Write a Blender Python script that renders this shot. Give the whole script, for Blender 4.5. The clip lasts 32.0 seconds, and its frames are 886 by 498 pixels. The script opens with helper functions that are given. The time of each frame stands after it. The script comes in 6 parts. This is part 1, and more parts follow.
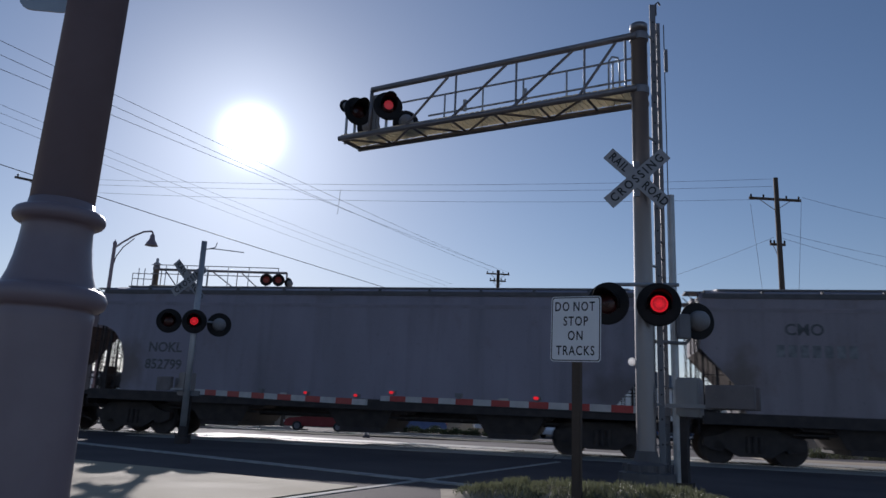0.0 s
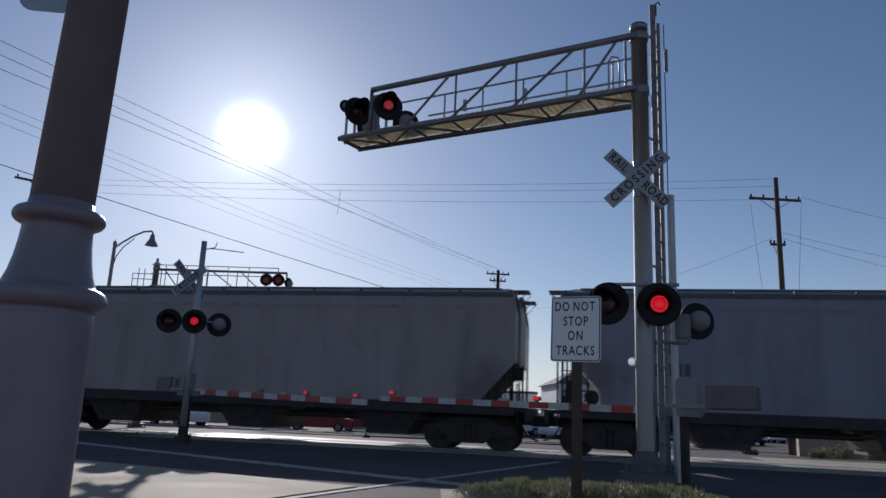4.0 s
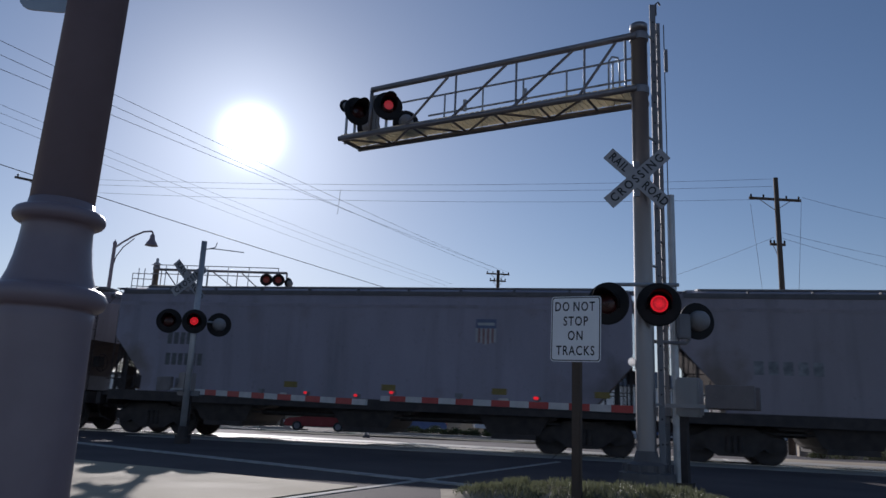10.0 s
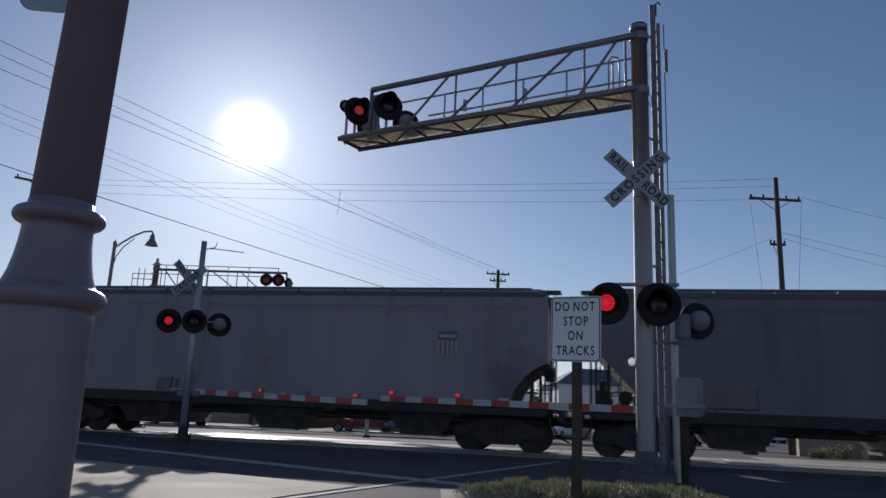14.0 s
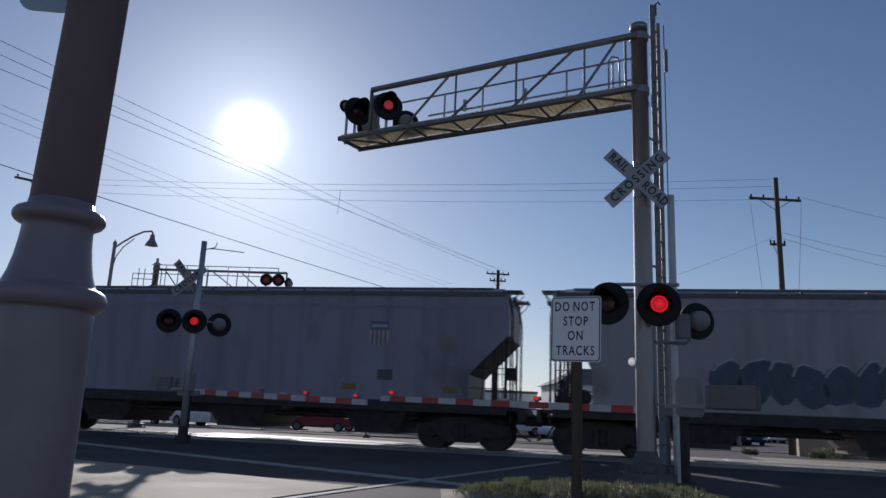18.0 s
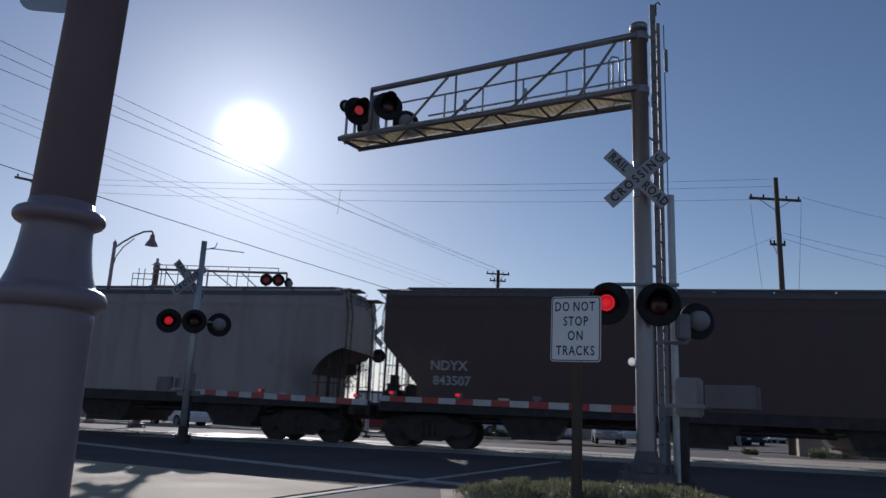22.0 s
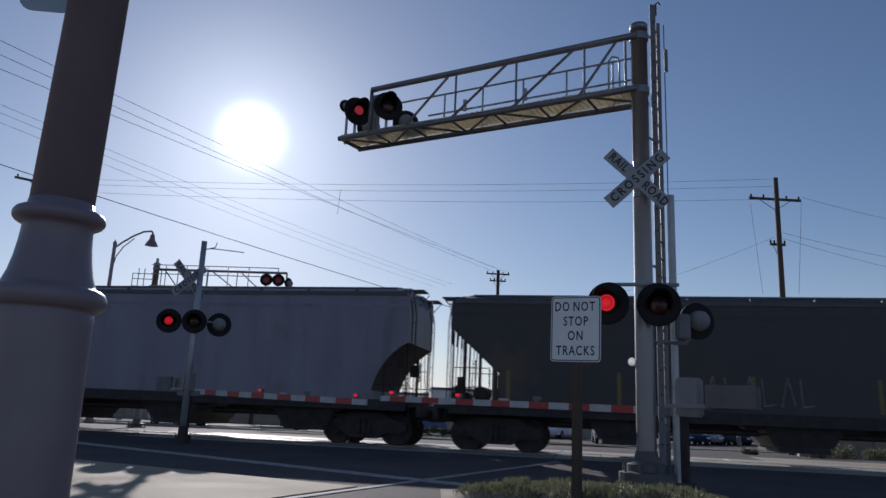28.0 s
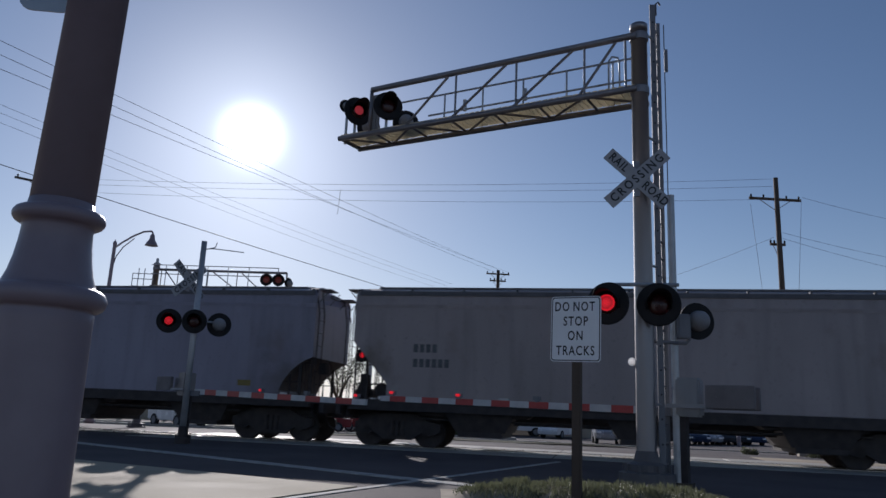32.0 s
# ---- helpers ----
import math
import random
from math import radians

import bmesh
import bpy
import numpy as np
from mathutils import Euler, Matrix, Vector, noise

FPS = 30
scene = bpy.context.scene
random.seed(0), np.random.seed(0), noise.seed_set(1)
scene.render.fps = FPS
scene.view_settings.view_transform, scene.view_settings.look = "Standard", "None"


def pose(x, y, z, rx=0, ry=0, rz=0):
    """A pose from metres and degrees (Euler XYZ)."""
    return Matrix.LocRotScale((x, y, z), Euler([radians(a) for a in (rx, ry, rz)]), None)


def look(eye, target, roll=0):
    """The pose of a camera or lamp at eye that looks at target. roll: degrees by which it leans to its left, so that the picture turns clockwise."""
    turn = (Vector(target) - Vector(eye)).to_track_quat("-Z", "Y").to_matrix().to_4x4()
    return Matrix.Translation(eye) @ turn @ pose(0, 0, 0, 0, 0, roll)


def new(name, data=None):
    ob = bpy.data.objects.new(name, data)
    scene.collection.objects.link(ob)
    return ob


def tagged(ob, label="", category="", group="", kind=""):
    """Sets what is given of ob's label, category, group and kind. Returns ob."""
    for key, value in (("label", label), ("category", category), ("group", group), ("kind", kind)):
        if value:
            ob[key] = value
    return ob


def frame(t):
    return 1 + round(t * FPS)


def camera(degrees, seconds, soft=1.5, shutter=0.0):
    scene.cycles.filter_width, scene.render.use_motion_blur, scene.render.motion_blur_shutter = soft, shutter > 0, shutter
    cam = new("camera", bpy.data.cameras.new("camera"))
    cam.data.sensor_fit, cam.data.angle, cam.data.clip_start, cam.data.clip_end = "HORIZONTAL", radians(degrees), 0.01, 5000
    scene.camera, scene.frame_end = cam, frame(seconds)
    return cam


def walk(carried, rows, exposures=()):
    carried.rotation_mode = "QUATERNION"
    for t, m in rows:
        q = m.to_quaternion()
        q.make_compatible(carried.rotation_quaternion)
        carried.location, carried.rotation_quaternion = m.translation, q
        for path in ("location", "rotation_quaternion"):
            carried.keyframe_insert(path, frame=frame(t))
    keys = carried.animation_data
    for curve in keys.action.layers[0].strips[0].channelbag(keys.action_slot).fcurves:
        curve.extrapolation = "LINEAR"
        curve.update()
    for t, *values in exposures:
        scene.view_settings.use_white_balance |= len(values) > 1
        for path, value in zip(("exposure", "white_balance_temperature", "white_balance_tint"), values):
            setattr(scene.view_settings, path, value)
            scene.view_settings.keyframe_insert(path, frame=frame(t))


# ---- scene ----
# one fixed camera on the near pavement, tilted up, leaning slightly to its left
cam = camera(62.38, 32.0, soft=1.5, shutter=0.08)
EYE = Vector((0.0, 0.0, 0.9))
VIEW = look(EYE, EYE + Vector((0, 1295, 294)), 2.462)
walk(cam, [(0.0, VIEW), (32.0, VIEW)], exposures=[(0.0, 0.0, 5900, 17), (32.0, 0.0, 5900, 17)])

# ---- world and sun ----
SUN_AZ, SUN_EL = radians(-15.87), radians(20.24)
SUN = Vector((math.sin(SUN_AZ) * math.cos(SUN_EL), math.cos(SUN_AZ) * math.cos(SUN_EL), math.sin(SUN_EL)))


def build_world():
    w = bpy.data.worlds.new("sky")
    scene.world = w
    w.use_nodes = True
    nt = w.node_tree
    nt.nodes.clear()
    N, K = nt.nodes.new, nt.links.new
    out, bg, sky = N("ShaderNodeOutputWorld"), N("ShaderNodeBackground"), N("ShaderNodeTexSky")
    sky.sky_type, sky.sun_disc = "NISHITA", False
    sky.sun_elevation, sky.sun_rotation = SUN_EL, SUN_AZ
    sky.air_density, sky.dust_density, sky.ozone_density = 1.0, 0.25, 2.4
    # the bright ring of scattered light close round the sun
    tc, dot = N("ShaderNodeTexCoord"), N("ShaderNodeVectorMath")
    dot.operation = "DOT_PRODUCT"
    dot.inputs[1].default_value = SUN
    K(tc.outputs["Generated"], dot.inputs[0])

    def term(k, a):
        sub, mul, ex, amp = N("ShaderNodeMath"), N("ShaderNodeMath"), N("ShaderNodeMath"), N("ShaderNodeMath")
        sub.operation, mul.operation, ex.operation, amp.operation = "SUBTRACT", "MULTIPLY", "EXPONENT", "MULTIPLY"
        sub.inputs[1].default_value = 1.0
        mul.inputs[1].default_value = k
        amp.inputs[1].default_value = a
        K(dot.outputs["Value"], sub.inputs[0])
        K(sub.outputs[0], mul.inputs[0])
        K(mul.outputs[0], ex.inputs[0])
        K(ex.outputs[0], amp.inputs[0])
        return amp
    core, ring, wide = term(2900.0, 60.0), term(150.0, 4.5), term(14.0, 0.9)
    add = N("ShaderNodeMath")
    K(core.outputs[0], add.inputs[0])
    K(ring.outputs[0], add.inputs[1])
    more = N("ShaderNodeMath")
    K(add.outputs[0], more.inputs[0])
    K(wide.outputs[0], more.inputs[1])
    mix = N("ShaderNodeMixRGB")
    mix.blend_type = "ADD"
    mix.inputs[0].default_value = 1.0
    K(sky.outputs[0], mix.inputs[1])
    tint = N("ShaderNodeMixRGB")
    tint.blend_type = "MULTIPLY"
    tint.inputs[0].default_value = 1.0
    tint.inputs[2].default_value = (0.90, 1.0, 0.98, 1)
    K(more.outputs[0], tint.inputs[1])
    K(tint.outputs[0], mix.inputs[2])
    # pale haze low over the horizon
    sep, fall, rise, veil = N("ShaderNodeSeparateXYZ"), N("ShaderNodeMath"), N("ShaderNodeMath"), N("ShaderNodeMath")
    fall.operation, rise.operation, veil.operation = "MULTIPLY", "EXPONENT", "MULTIPLY"
    fall.inputs[1].default_value, veil.inputs[1].default_value = -13.0, 0.85
    veil.use_clamp = True
    K(tc.outputs["Generated"], sep.inputs[0])
    K(sep.outputs["Z"], fall.inputs[0])
    K(fall.outputs[0], rise.inputs[0])
    K(rise.outputs[0], veil.inputs[0])
    haze = N("ShaderNodeMixRGB")
    haze.inputs[2].default_value = (10.4, 11.0, 11.8, 1)
    K(veil.outputs[0], haze.inputs[0])
    K(mix.outputs[0], haze.inputs[1])
    K(haze.outputs[0], bg.inputs[0])
    bg.inputs[1].default_value = 0.0635
    K(bg.outputs[0], out.inputs[0])


build_world()
sun_data = bpy.data.lights.new("sun", "SUN")
sun_data.energy, sun_data.angle, sun_data.color = 3.8, radians(0.6), (1.0, 0.93, 0.82)
sun = new("sun", sun_data)
sun.matrix_world = look(SUN * 100, (0, 0, 0))


# ---- materials ----
def surface(name, c1, c2, scale=2.0, rough=0.6, metal=0.0, bump=0.15, fine=40.0, streak=1.0, spec=0.5):
    """Two colours mixed by large stains and fine grain; streak stretches the stains upright."""
    m = bpy.data.materials.new(name)
    m.use_nodes = True
    nt = m.node_tree
    N, K = nt.nodes.new, nt.links.new
    b = nt.nodes["Principled BSDF"]
    tc, mp = N("ShaderNodeTexCoord"), N("ShaderNodeMapping")
    mp.inputs["Scale"].default_value = (1, 1, 1 / streak)
    K(tc.outputs["Object"], mp.inputs[0])
    n1, n2 = N("ShaderNodeTexNoise"), N("ShaderNodeTexNoise")
    n1.inputs["Scale"].default_value, n1.inputs["Detail"].default_value = scale, 6
    n2.inputs["Scale"].default_value, n2.inputs["Detail"].default_value = fine, 4
    K(mp.outputs[0], n1.inputs[0])
    K(tc.outputs["Object"], n2.inputs[0])
    ramp = N("ShaderNodeMapRange")
    ramp.inputs[1].default_value, ramp.inputs[2].default_value = 0.32, 0.68
    K(n1.outputs[0], ramp.inputs[0])
    gr = N("ShaderNodeMix")
    gr.data_type = "FLOAT"
    gr.inputs[0].default_value = 0.3
    K(ramp.outputs[0], gr.inputs[2])
    K(n2.outputs[0], gr.inputs[3])
    mix = N("ShaderNodeMixRGB")
    mix.inputs[1].default_value, mix.inputs[2].default_value = (*c1, 1), (*c2, 1)
    K(gr.outputs[0], mix.inputs[0])
    K(mix.outputs[0], b.inputs["Base Color"])
    rr = N("ShaderNodeMapRange")
    rr.inputs[3].default_value, rr.inputs[4].default_value = max(0.05, rough - 0.12), min(1, rough + 0.12)
    K(n1.outputs[0], rr.inputs[0])
    K(rr.outputs[0], b.inputs["Roughness"])
    b.inputs["Metallic"].default_value = metal
    b.inputs["Specular IOR Level"].default_value = spec
    if bump:
        bp = N("ShaderNodeBump")
        bp.inputs["Strength"].default_value, bp.inputs["Distance"].default_value = bump, 0.01
        K(n2.outputs[0], bp.inputs["Height"])
        K(bp.outputs[0], b.inputs["Normal"])
    return m


def diodes(m, size=0.013):
    """Break a lit face up into the dots of its diodes."""
    nt = m.node_tree
    b = nt.nodes["Principled BSDF"]
    tc, vo, ramp = nt.nodes.new("ShaderNodeTexCoord"), nt.nodes.new("ShaderNodeTexVoronoi"), nt.nodes.new("ShaderNodeMapRange")
    vo.inputs["Scale"].default_value = 1 / size
    vo.inputs["Randomness"].default_value = 0.15
    s = b.inputs["Emission Strength"].default_value
    ramp.inputs[1].default_value, ramp.inputs[2].default_value = 0.3, 0.6
    ramp.inputs[3].default_value, ramp.inputs[4].default_value = s * 1.15, s * 0.35
    nt.links.new(tc.outputs["Object"], vo.inputs["Vector"])
    nt.links.new(vo.outputs["Distance"], ramp.inputs[0])
    nt.links.new(ramp.outputs[0], b.inputs["Emission Strength"])
    return m


def glowing(name, colour, strength):
    m = bpy.data.materials.new(name)
    m.use_nodes = True
    b = m.node_tree.nodes["Principled BSDF"]
    b.inputs["Base Color"].default_value = (0.15 * colour[0], 0.3 * colour[1], 0.3 * colour[2], 1)
    b.inputs["Emission Color"].default_value = (*colour, 1)
    b.inputs["Emission Strength"].default_value = strength
    return m


M_ASPHALT = surface("asphalt", (0.07, 0.06, 0.06), (0.125, 0.108, 0.105), 0.5, 0.9, bump=0.5, fine=60, spec=0.2)
M_PAVE = surface("tan_concrete", (0.32, 0.272, 0.19), (0.44, 0.383, 0.272), 0.9, 0.85, bump=0.4, fine=55, spec=0.3)
# soot and rust, coloured darker for the shade under the car ends
M_RUST_SHADE = surface("soot_rust_shade", (0.10, 0.08, 0.075), (0.19, 0.15, 0.135), 1.5, 0.85, bump=0.2)
M_CONCRETE = surface("concrete", (0.29, 0.268, 0.232), (0.4, 0.376, 0.328), 0.8, 0.68, bump=0.3, fine=45, spec=0.5)
M_LINE = surface("road_paint", (0.22, 0.215, 0.2), (0.5, 0.49, 0.46), 5.0, 0.8, bump=0.3, spec=0.25)
M_BALLAST = surface("ballast", (0.10, 0.095, 0.09), (0.24, 0.23, 0.21), 6.0, 0.9, bump=1.0, fine=25)
M_DIRT = surface("dry_earth", (0.25, 0.205, 0.145), (0.40, 0.335, 0.24), 0.6, 0.95, bump=0.8, fine=20)
M_STEEL = surface("galvanised", (0.33, 0.34, 0.35), (0.52, 0.53, 0.54), 3.0, 0.45, 0.6, bump=0.05)
M_MAST = surface("weathered_zinc", (0.18, 0.166, 0.17), (0.27, 0.252, 0.257), 2.0, 0.46, 0.6, bump=0.04, streak=4, spec=0.9)
M_HOUSING = surface("grey_housing_paint", (0.2, 0.195, 0.2), (0.29, 0.285, 0.29), 4.0, 0.55, bump=0.05)
M_POLE = surface("smooth_zinc_pole", (0.12, 0.108, 0.113), (0.19, 0.172, 0.18), 1.6, 0.46, 0.6, bump=0.01, streak=4, spec=1.0)
M_WALK = surface("dull_roof_steel", (0.17, 0.165, 0.17), (0.26, 0.25, 0.255), 4.0, 0.6, 0.2, bump=0.08)
pole_coat = M_POLE.node_tree.nodes["Principled BSDF"]
pole_coat.inputs["Coat Weight"].default_value, pole_coat.inputs["Coat Roughness"].default_value, pole_coat.inputs["Coat IOR"].default_value = 1.0, 0.42, 2.0
M_WEIGHT = surface("grimy_weight_paint", (0.15, 0.13, 0.128), (0.22, 0.195, 0.19), 3.0, 0.7, bump=0.12)
M_CASE = surface("pale_case_paint", (0.27, 0.265, 0.265), (0.36, 0.355, 0.355), 3.0, 0.6, bump=0.08, streak=2)
M_BUCK = surface("faded_white_sheeting", (0.30, 0.295, 0.305), (0.42, 0.415, 0.425), 4.0, 0.55, bump=0.03)
M_DARKSTEEL = surface("dark_grimy_metal", (0.085, 0.08, 0.083), (0.15, 0.142, 0.145), 3.0, 0.65, 0.1, bump=0.1)
M_ALU = surface("aluminium", (0.38, 0.385, 0.40), (0.52, 0.525, 0.54), 4.0, 0.5, 0.45, bump=0.05)
M_BLACK = surface("black_paint", (0.012, 0.011, 0.012), (0.022, 0.02, 0.021), 3.0, 0.6, bump=0.05, spec=0.2)
M_UNDER = surface("grimy_steel", (0.028, 0.0235, 0.0235), (0.07, 0.057, 0.053), 4.0, 0.8, bump=0.3)
M_RAIL = surface("rail_steel", (0.25, 0.22, 0.2), (0.5, 0.48, 0.46), 6.0, 0.3, 0.8, bump=0.05)
M_POST = surface("brown_post_paint", (0.21, 0.165, 0.185), (0.29, 0.235, 0.255), 3.0, 0.36, bump=0.10, fine=25, spec=0.45)
M_SIGN = surface("white_sheeting", (0.82, 0.82, 0.82), (0.9, 0.9, 0.9), 3.0, 0.45, bump=0.02)
M_INK = surface("black_ink", (0.012, 0.012, 0.012), (0.02, 0.02, 0.02), 3.0, 0.5, bump=0)
M_BAND = surface("dull_white_sheeting", (0.42, 0.41, 0.42), (0.58, 0.57, 0.57), 4.0, 0.5, bump=0.03)
M_WOOD = surface("creosoted_wood", (0.06, 0.042, 0.03), (0.13, 0.095, 0.07), 5.0, 0.85, bump=0.4, streak=8)
M_WIRE = surface("cable", (0.02, 0.02, 0.02), (0.04, 0.04, 0.04), 3.0, 0.6, bump=0)
M_WHITE = surface("white_paint", (0.68, 0.68, 0.67), (0.82, 0.82, 0.8), 3.0, 0.4, bump=0.05)
M_RED = surface("red_sheeting", (0.33, 0.03, 0.03), (0.45, 0.05, 0.045), 5.0, 0.4, bump=0.02)


def translucent(name, colour, share):
    m = surface(name, colour, tuple(0.8 * c for c in colour), 6.0, 0.5, bump=0.05)
    nt = m.node_tree
    t, mix = nt.nodes.new("ShaderNodeBsdfTranslucent"), nt.nodes.new("ShaderNodeMixShader")
    t.inputs[0].default_value = (*colour, 1)
    mix.inputs[0].default_value = share
    nt.links.new(nt.nodes["Principled BSDF"].outputs[0], mix.inputs[1])
    nt.links.new(t.outputs[0], mix.inputs[2])
    nt.links.new(mix.outputs[0], nt.nodes["Material Output"].inputs[0])
    return m


M_GRATE = translucent("pale_fibreglass", (0.72, 0.66, 0.52), 0.75)
M_LEAF = translucent("leaf", (0.05, 0.07, 0.025), 0.25)
M_GONG = translucent("white_plastic", (0.85, 0.85, 0.85), 0.8)
M_FAINT = glowing("faint_red_lamp", (1.0, 0.08, 0.1), 0.2)
M_SIDE = diodes(glowing("red_lamp_from_aside", (1.0, 0.02, 0.03), 0.6))
M_BED = surface("dark_ground_cover", (0.02, 0.024, 0.012), (0.06, 0.058, 0.03), 3.0, 0.95, bump=1.0, fine=18, spec=0.1)
M_RAILING = surface("dull_aluminium", (0.15, 0.15, 0.16), (0.23, 0.23, 0.245), 3.0, 0.62, 0.1, bump=0.06, streak=3)
M_DULL = glowing("dull_red_lamp", (0.5, 0.09, 0.08), 0.06)
M_GRASS = translucent("grass_blade", (0.14, 0.15, 0.085), 0.45)
M_HEDGE = translucent("hedge_leaf", (0.04, 0.055, 0.022), 0.2)
M_LENS = surface("dark_red_lens", (0.03, 0.003, 0.003), (0.045, 0.004, 0.004), 30.0, 0.3, bump=0.1)
M_GLOW = diodes(glowing("lit_red_lamp", (1.0, 0.018, 0.03), 0.7))
M_GLASS = surface("tinted_glass", (0.02, 0.025, 0.03), (0.04, 0.045, 0.05), 2.0, 0.08, bump=0)
M_TYRE = surface("rubber", (0.015, 0.015, 0.015), (0.03, 0.03, 0.03), 8.0, 0.85, bump=0.2)


# ---- mesh helpers ----
def part(name, bm, material, parent=None, label="", m=None, smooth=False):
    me = bpy.data.meshes.new(name)
    bm.normal_update()
    bm.to_mesh(me)
    bm.free()
    me.materials.append(material)
    if smooth:
        for p in me.polygons:
            p.use_smooth = len(p.vertices) < 5
    return link(name, me, parent, label, m)


def link(name, me, parent=None, label="", m=None):
    ob = new(name, me)
    if parent is not None:
        ob.parent = parent
    if m is not None:
        ob.matrix_basis = m
    if label:
        ob["label"] = label
    return ob


def thing(name, m, label, category, group=""):
    return place(new(name), m, label, category, group)


def place(ob, m, label, category, group="", kind=""):
    ob.matrix_basis = m
    return tagged(ob, label, category, group, kind)


def box(bm, x0, x1, y0, y1, z0, z1, m=None):
    v = [bm.verts.new(p) for p in ((x0, y0, z0), (x1, y0, z0), (x1, y1, z0), (x0, y1, z0), (x0, y0, z1), (x1, y0, z1), (x1, y1, z1), (x0, y1, z1))]
    for f in ((0, 3, 2, 1), (4, 5, 6, 7), (0, 1, 5, 4), (1, 2, 6, 5), (2, 3, 7, 6), (3, 0, 4, 7)):
        bm.faces.new([v[i] for i in f])
    if m is not None:
        bmesh.ops.transform(bm, matrix=m, verts=v)
    return bm


def tube(bm, a, b, r, r2=None, n=8, caps=True):
    """A round bar from a to b."""
    a, b = Vector(a), Vector(b)
    r2 = r if r2 is None else r2
    q = (b - a).to_track_quat("Z", "Y")
    rings = []
    for p, rad in ((a, r), (b, r2)):
        rings.append([bm.verts.new(p + q @ Vector((rad * math.cos(2 * math.pi * i / n), rad * math.sin(2 * math.pi * i / n), 0))) for i in range(n)])
    for i in range(n):
        bm.faces.new((rings[0][i], rings[0][(i + 1) % n], rings[1][(i + 1) % n], rings[1][i]))
    if caps:
        bm.faces.new(rings[0][::-1])
        bm.faces.new(rings[1])
    return bm


def path_tube(bm, pts, r, n=8):
    """One round bar that bends through the points."""
    pts = [Vector(p) for p in pts]
    rings = []
    for i, p in enumerate(pts):
        d = pts[min(i + 1, len(pts) - 1)] - pts[max(i - 1, 0)]
        q = d.to_track_quat("Z", "Y")
        rings.append([bm.verts.new(p + q @ Vector((r * math.cos(2 * math.pi * k / n), r * math.sin(2 * math.pi * k / n), 0))) for k in range(n)])
    for a, b in zip(rings, rings[1:]):
        for k in range(n):
            bm.faces.new((a[k], a[(k + 1) % n], b[(k + 1) % n], b[k]))
    bm.faces.new(rings[0][::-1])
    bm.faces.new(rings[-1])
    return bm


def turned(bm, profile, n=24, m=None):
    """A body of revolution about z from (radius, height) pairs."""
    rings = [[bm.verts.new((r * math.cos(2 * math.pi * i / n), r * math.sin(2 * math.pi * i / n), z)) for i in range(n)] for r, z in profile]
    for p, q in zip(rings, rings[1:]):
        for i in range(n):
            bm.faces.new((p[i], p[(i + 1) % n], q[(i + 1) % n], q[i]))
    if profile[0][0] > 1e-4:
        bm.faces.new(rings[0][::-1])
    if profile[-1][0] > 1e-4:
        bm.faces.new(rings[-1])
    if m is not None:
        bmesh.ops.transform(bm, matrix=m, verts=[v for ring in rings for v in ring])
    return bm


def slab(bm, outline, y0, y1):
    """An outline in x and z, extruded along y."""
    a = [bm.verts.new((x, y0, z)) for x, z in outline]
    b = [bm.verts.new((x, y1, z)) for x, z in outline]
    bm.faces.new(a)
    bm.faces.new(b[::-1])
    for i in range(len(a)):
        j = (i + 1) % len(a)
        bm.faces.new((a[j], a[i], b[i], b[j]))
    return bm


def words(name, text, size, material, parent, m, label="", fat=0.0, spacing=1.0, extrude=0.001):
    cu = bpy.data.curves.new(name, "FONT")
    cu.body, cu.size, cu.offset, cu.extrude, cu.space_character = text, size, fat, extrude, spacing
    cu.align_x, cu.align_y, cu.resolution_u = "CENTER", "CENTER", 3
    tmp = bpy.data.objects.new("tmp", cu)
    scene.collection.objects.link(tmp)
    dg = bpy.context.evaluated_depsgraph_get()
    me = bpy.data.meshes.new_from_object(tmp.evaluated_get(dg))
    bpy.data.objects.remove(tmp)
    bpy.data.curves.remove(cu)
    me.materials.clear()
    me.materials.append(material)
    return link(name, me, parent, label, m)


def B():
    return bmesh.new()


# ---- the plan: one track, and a road that crosses it on the skew ----
TH = radians(12.373)
ALONG = Vector((math.cos(TH), -math.sin(TH), 0))      # the way the train goes
ACROSS = Vector((math.sin(TH), math.cos(TH), 0))      # away from the camera
TRACK_D, RAIL_Z = 22.13, -0.03
FLASH, FLASH_0 = 1.19, 0.955                           # one full left-right flash, and its phase
SPEED = 21.45


def on_track(s, d=0.0, z=0.0):
    p = ALONG * s + ACROSS * (TRACK_D + d)
    return Matrix.Translation((p.x, p.y, RAIL_Z + z)) @ pose(0, 0, 0, 0, 0, -math.degrees(TH))


def ground():
    b = B()
    bmesh.ops.create_grid(b, x_segments=160, y_segments=160, size=1.0)
    for v in b.verts:
        v.co.x = 1500 * math.copysign(abs(v.co.x) ** 2.5, v.co.x)
        v.co.y = 1500 * math.copysign(abs(v.co.y) ** 2.5, v.co.y)
        v.co.z = -0.05 - 0.5 * min(1, max(0, (v.co.y - 26) / 24))
    place(part("ground", b, M_ASPHALT), Matrix(), "worn dark asphalt of the road and lots", "ground", kind="structure")


def strip(name, a, b_, width, z, material, label, category, kind="structure", th=0.02):
    a, b_ = Vector((*a, 0)), Vector((*b_, 0))
    mid, ln = (a + b_) / 2, (b_ - a).length
    bm = box(B(), -ln / 2, ln / 2, -width / 2, width / 2, -th, 0)
    ang = math.degrees(math.atan2((b_ - a).y, (b_ - a).x))
    return place(part(name, bm, material), pose(mid.x, mid.y, z, 0, 0, ang), label, category, kind=kind)


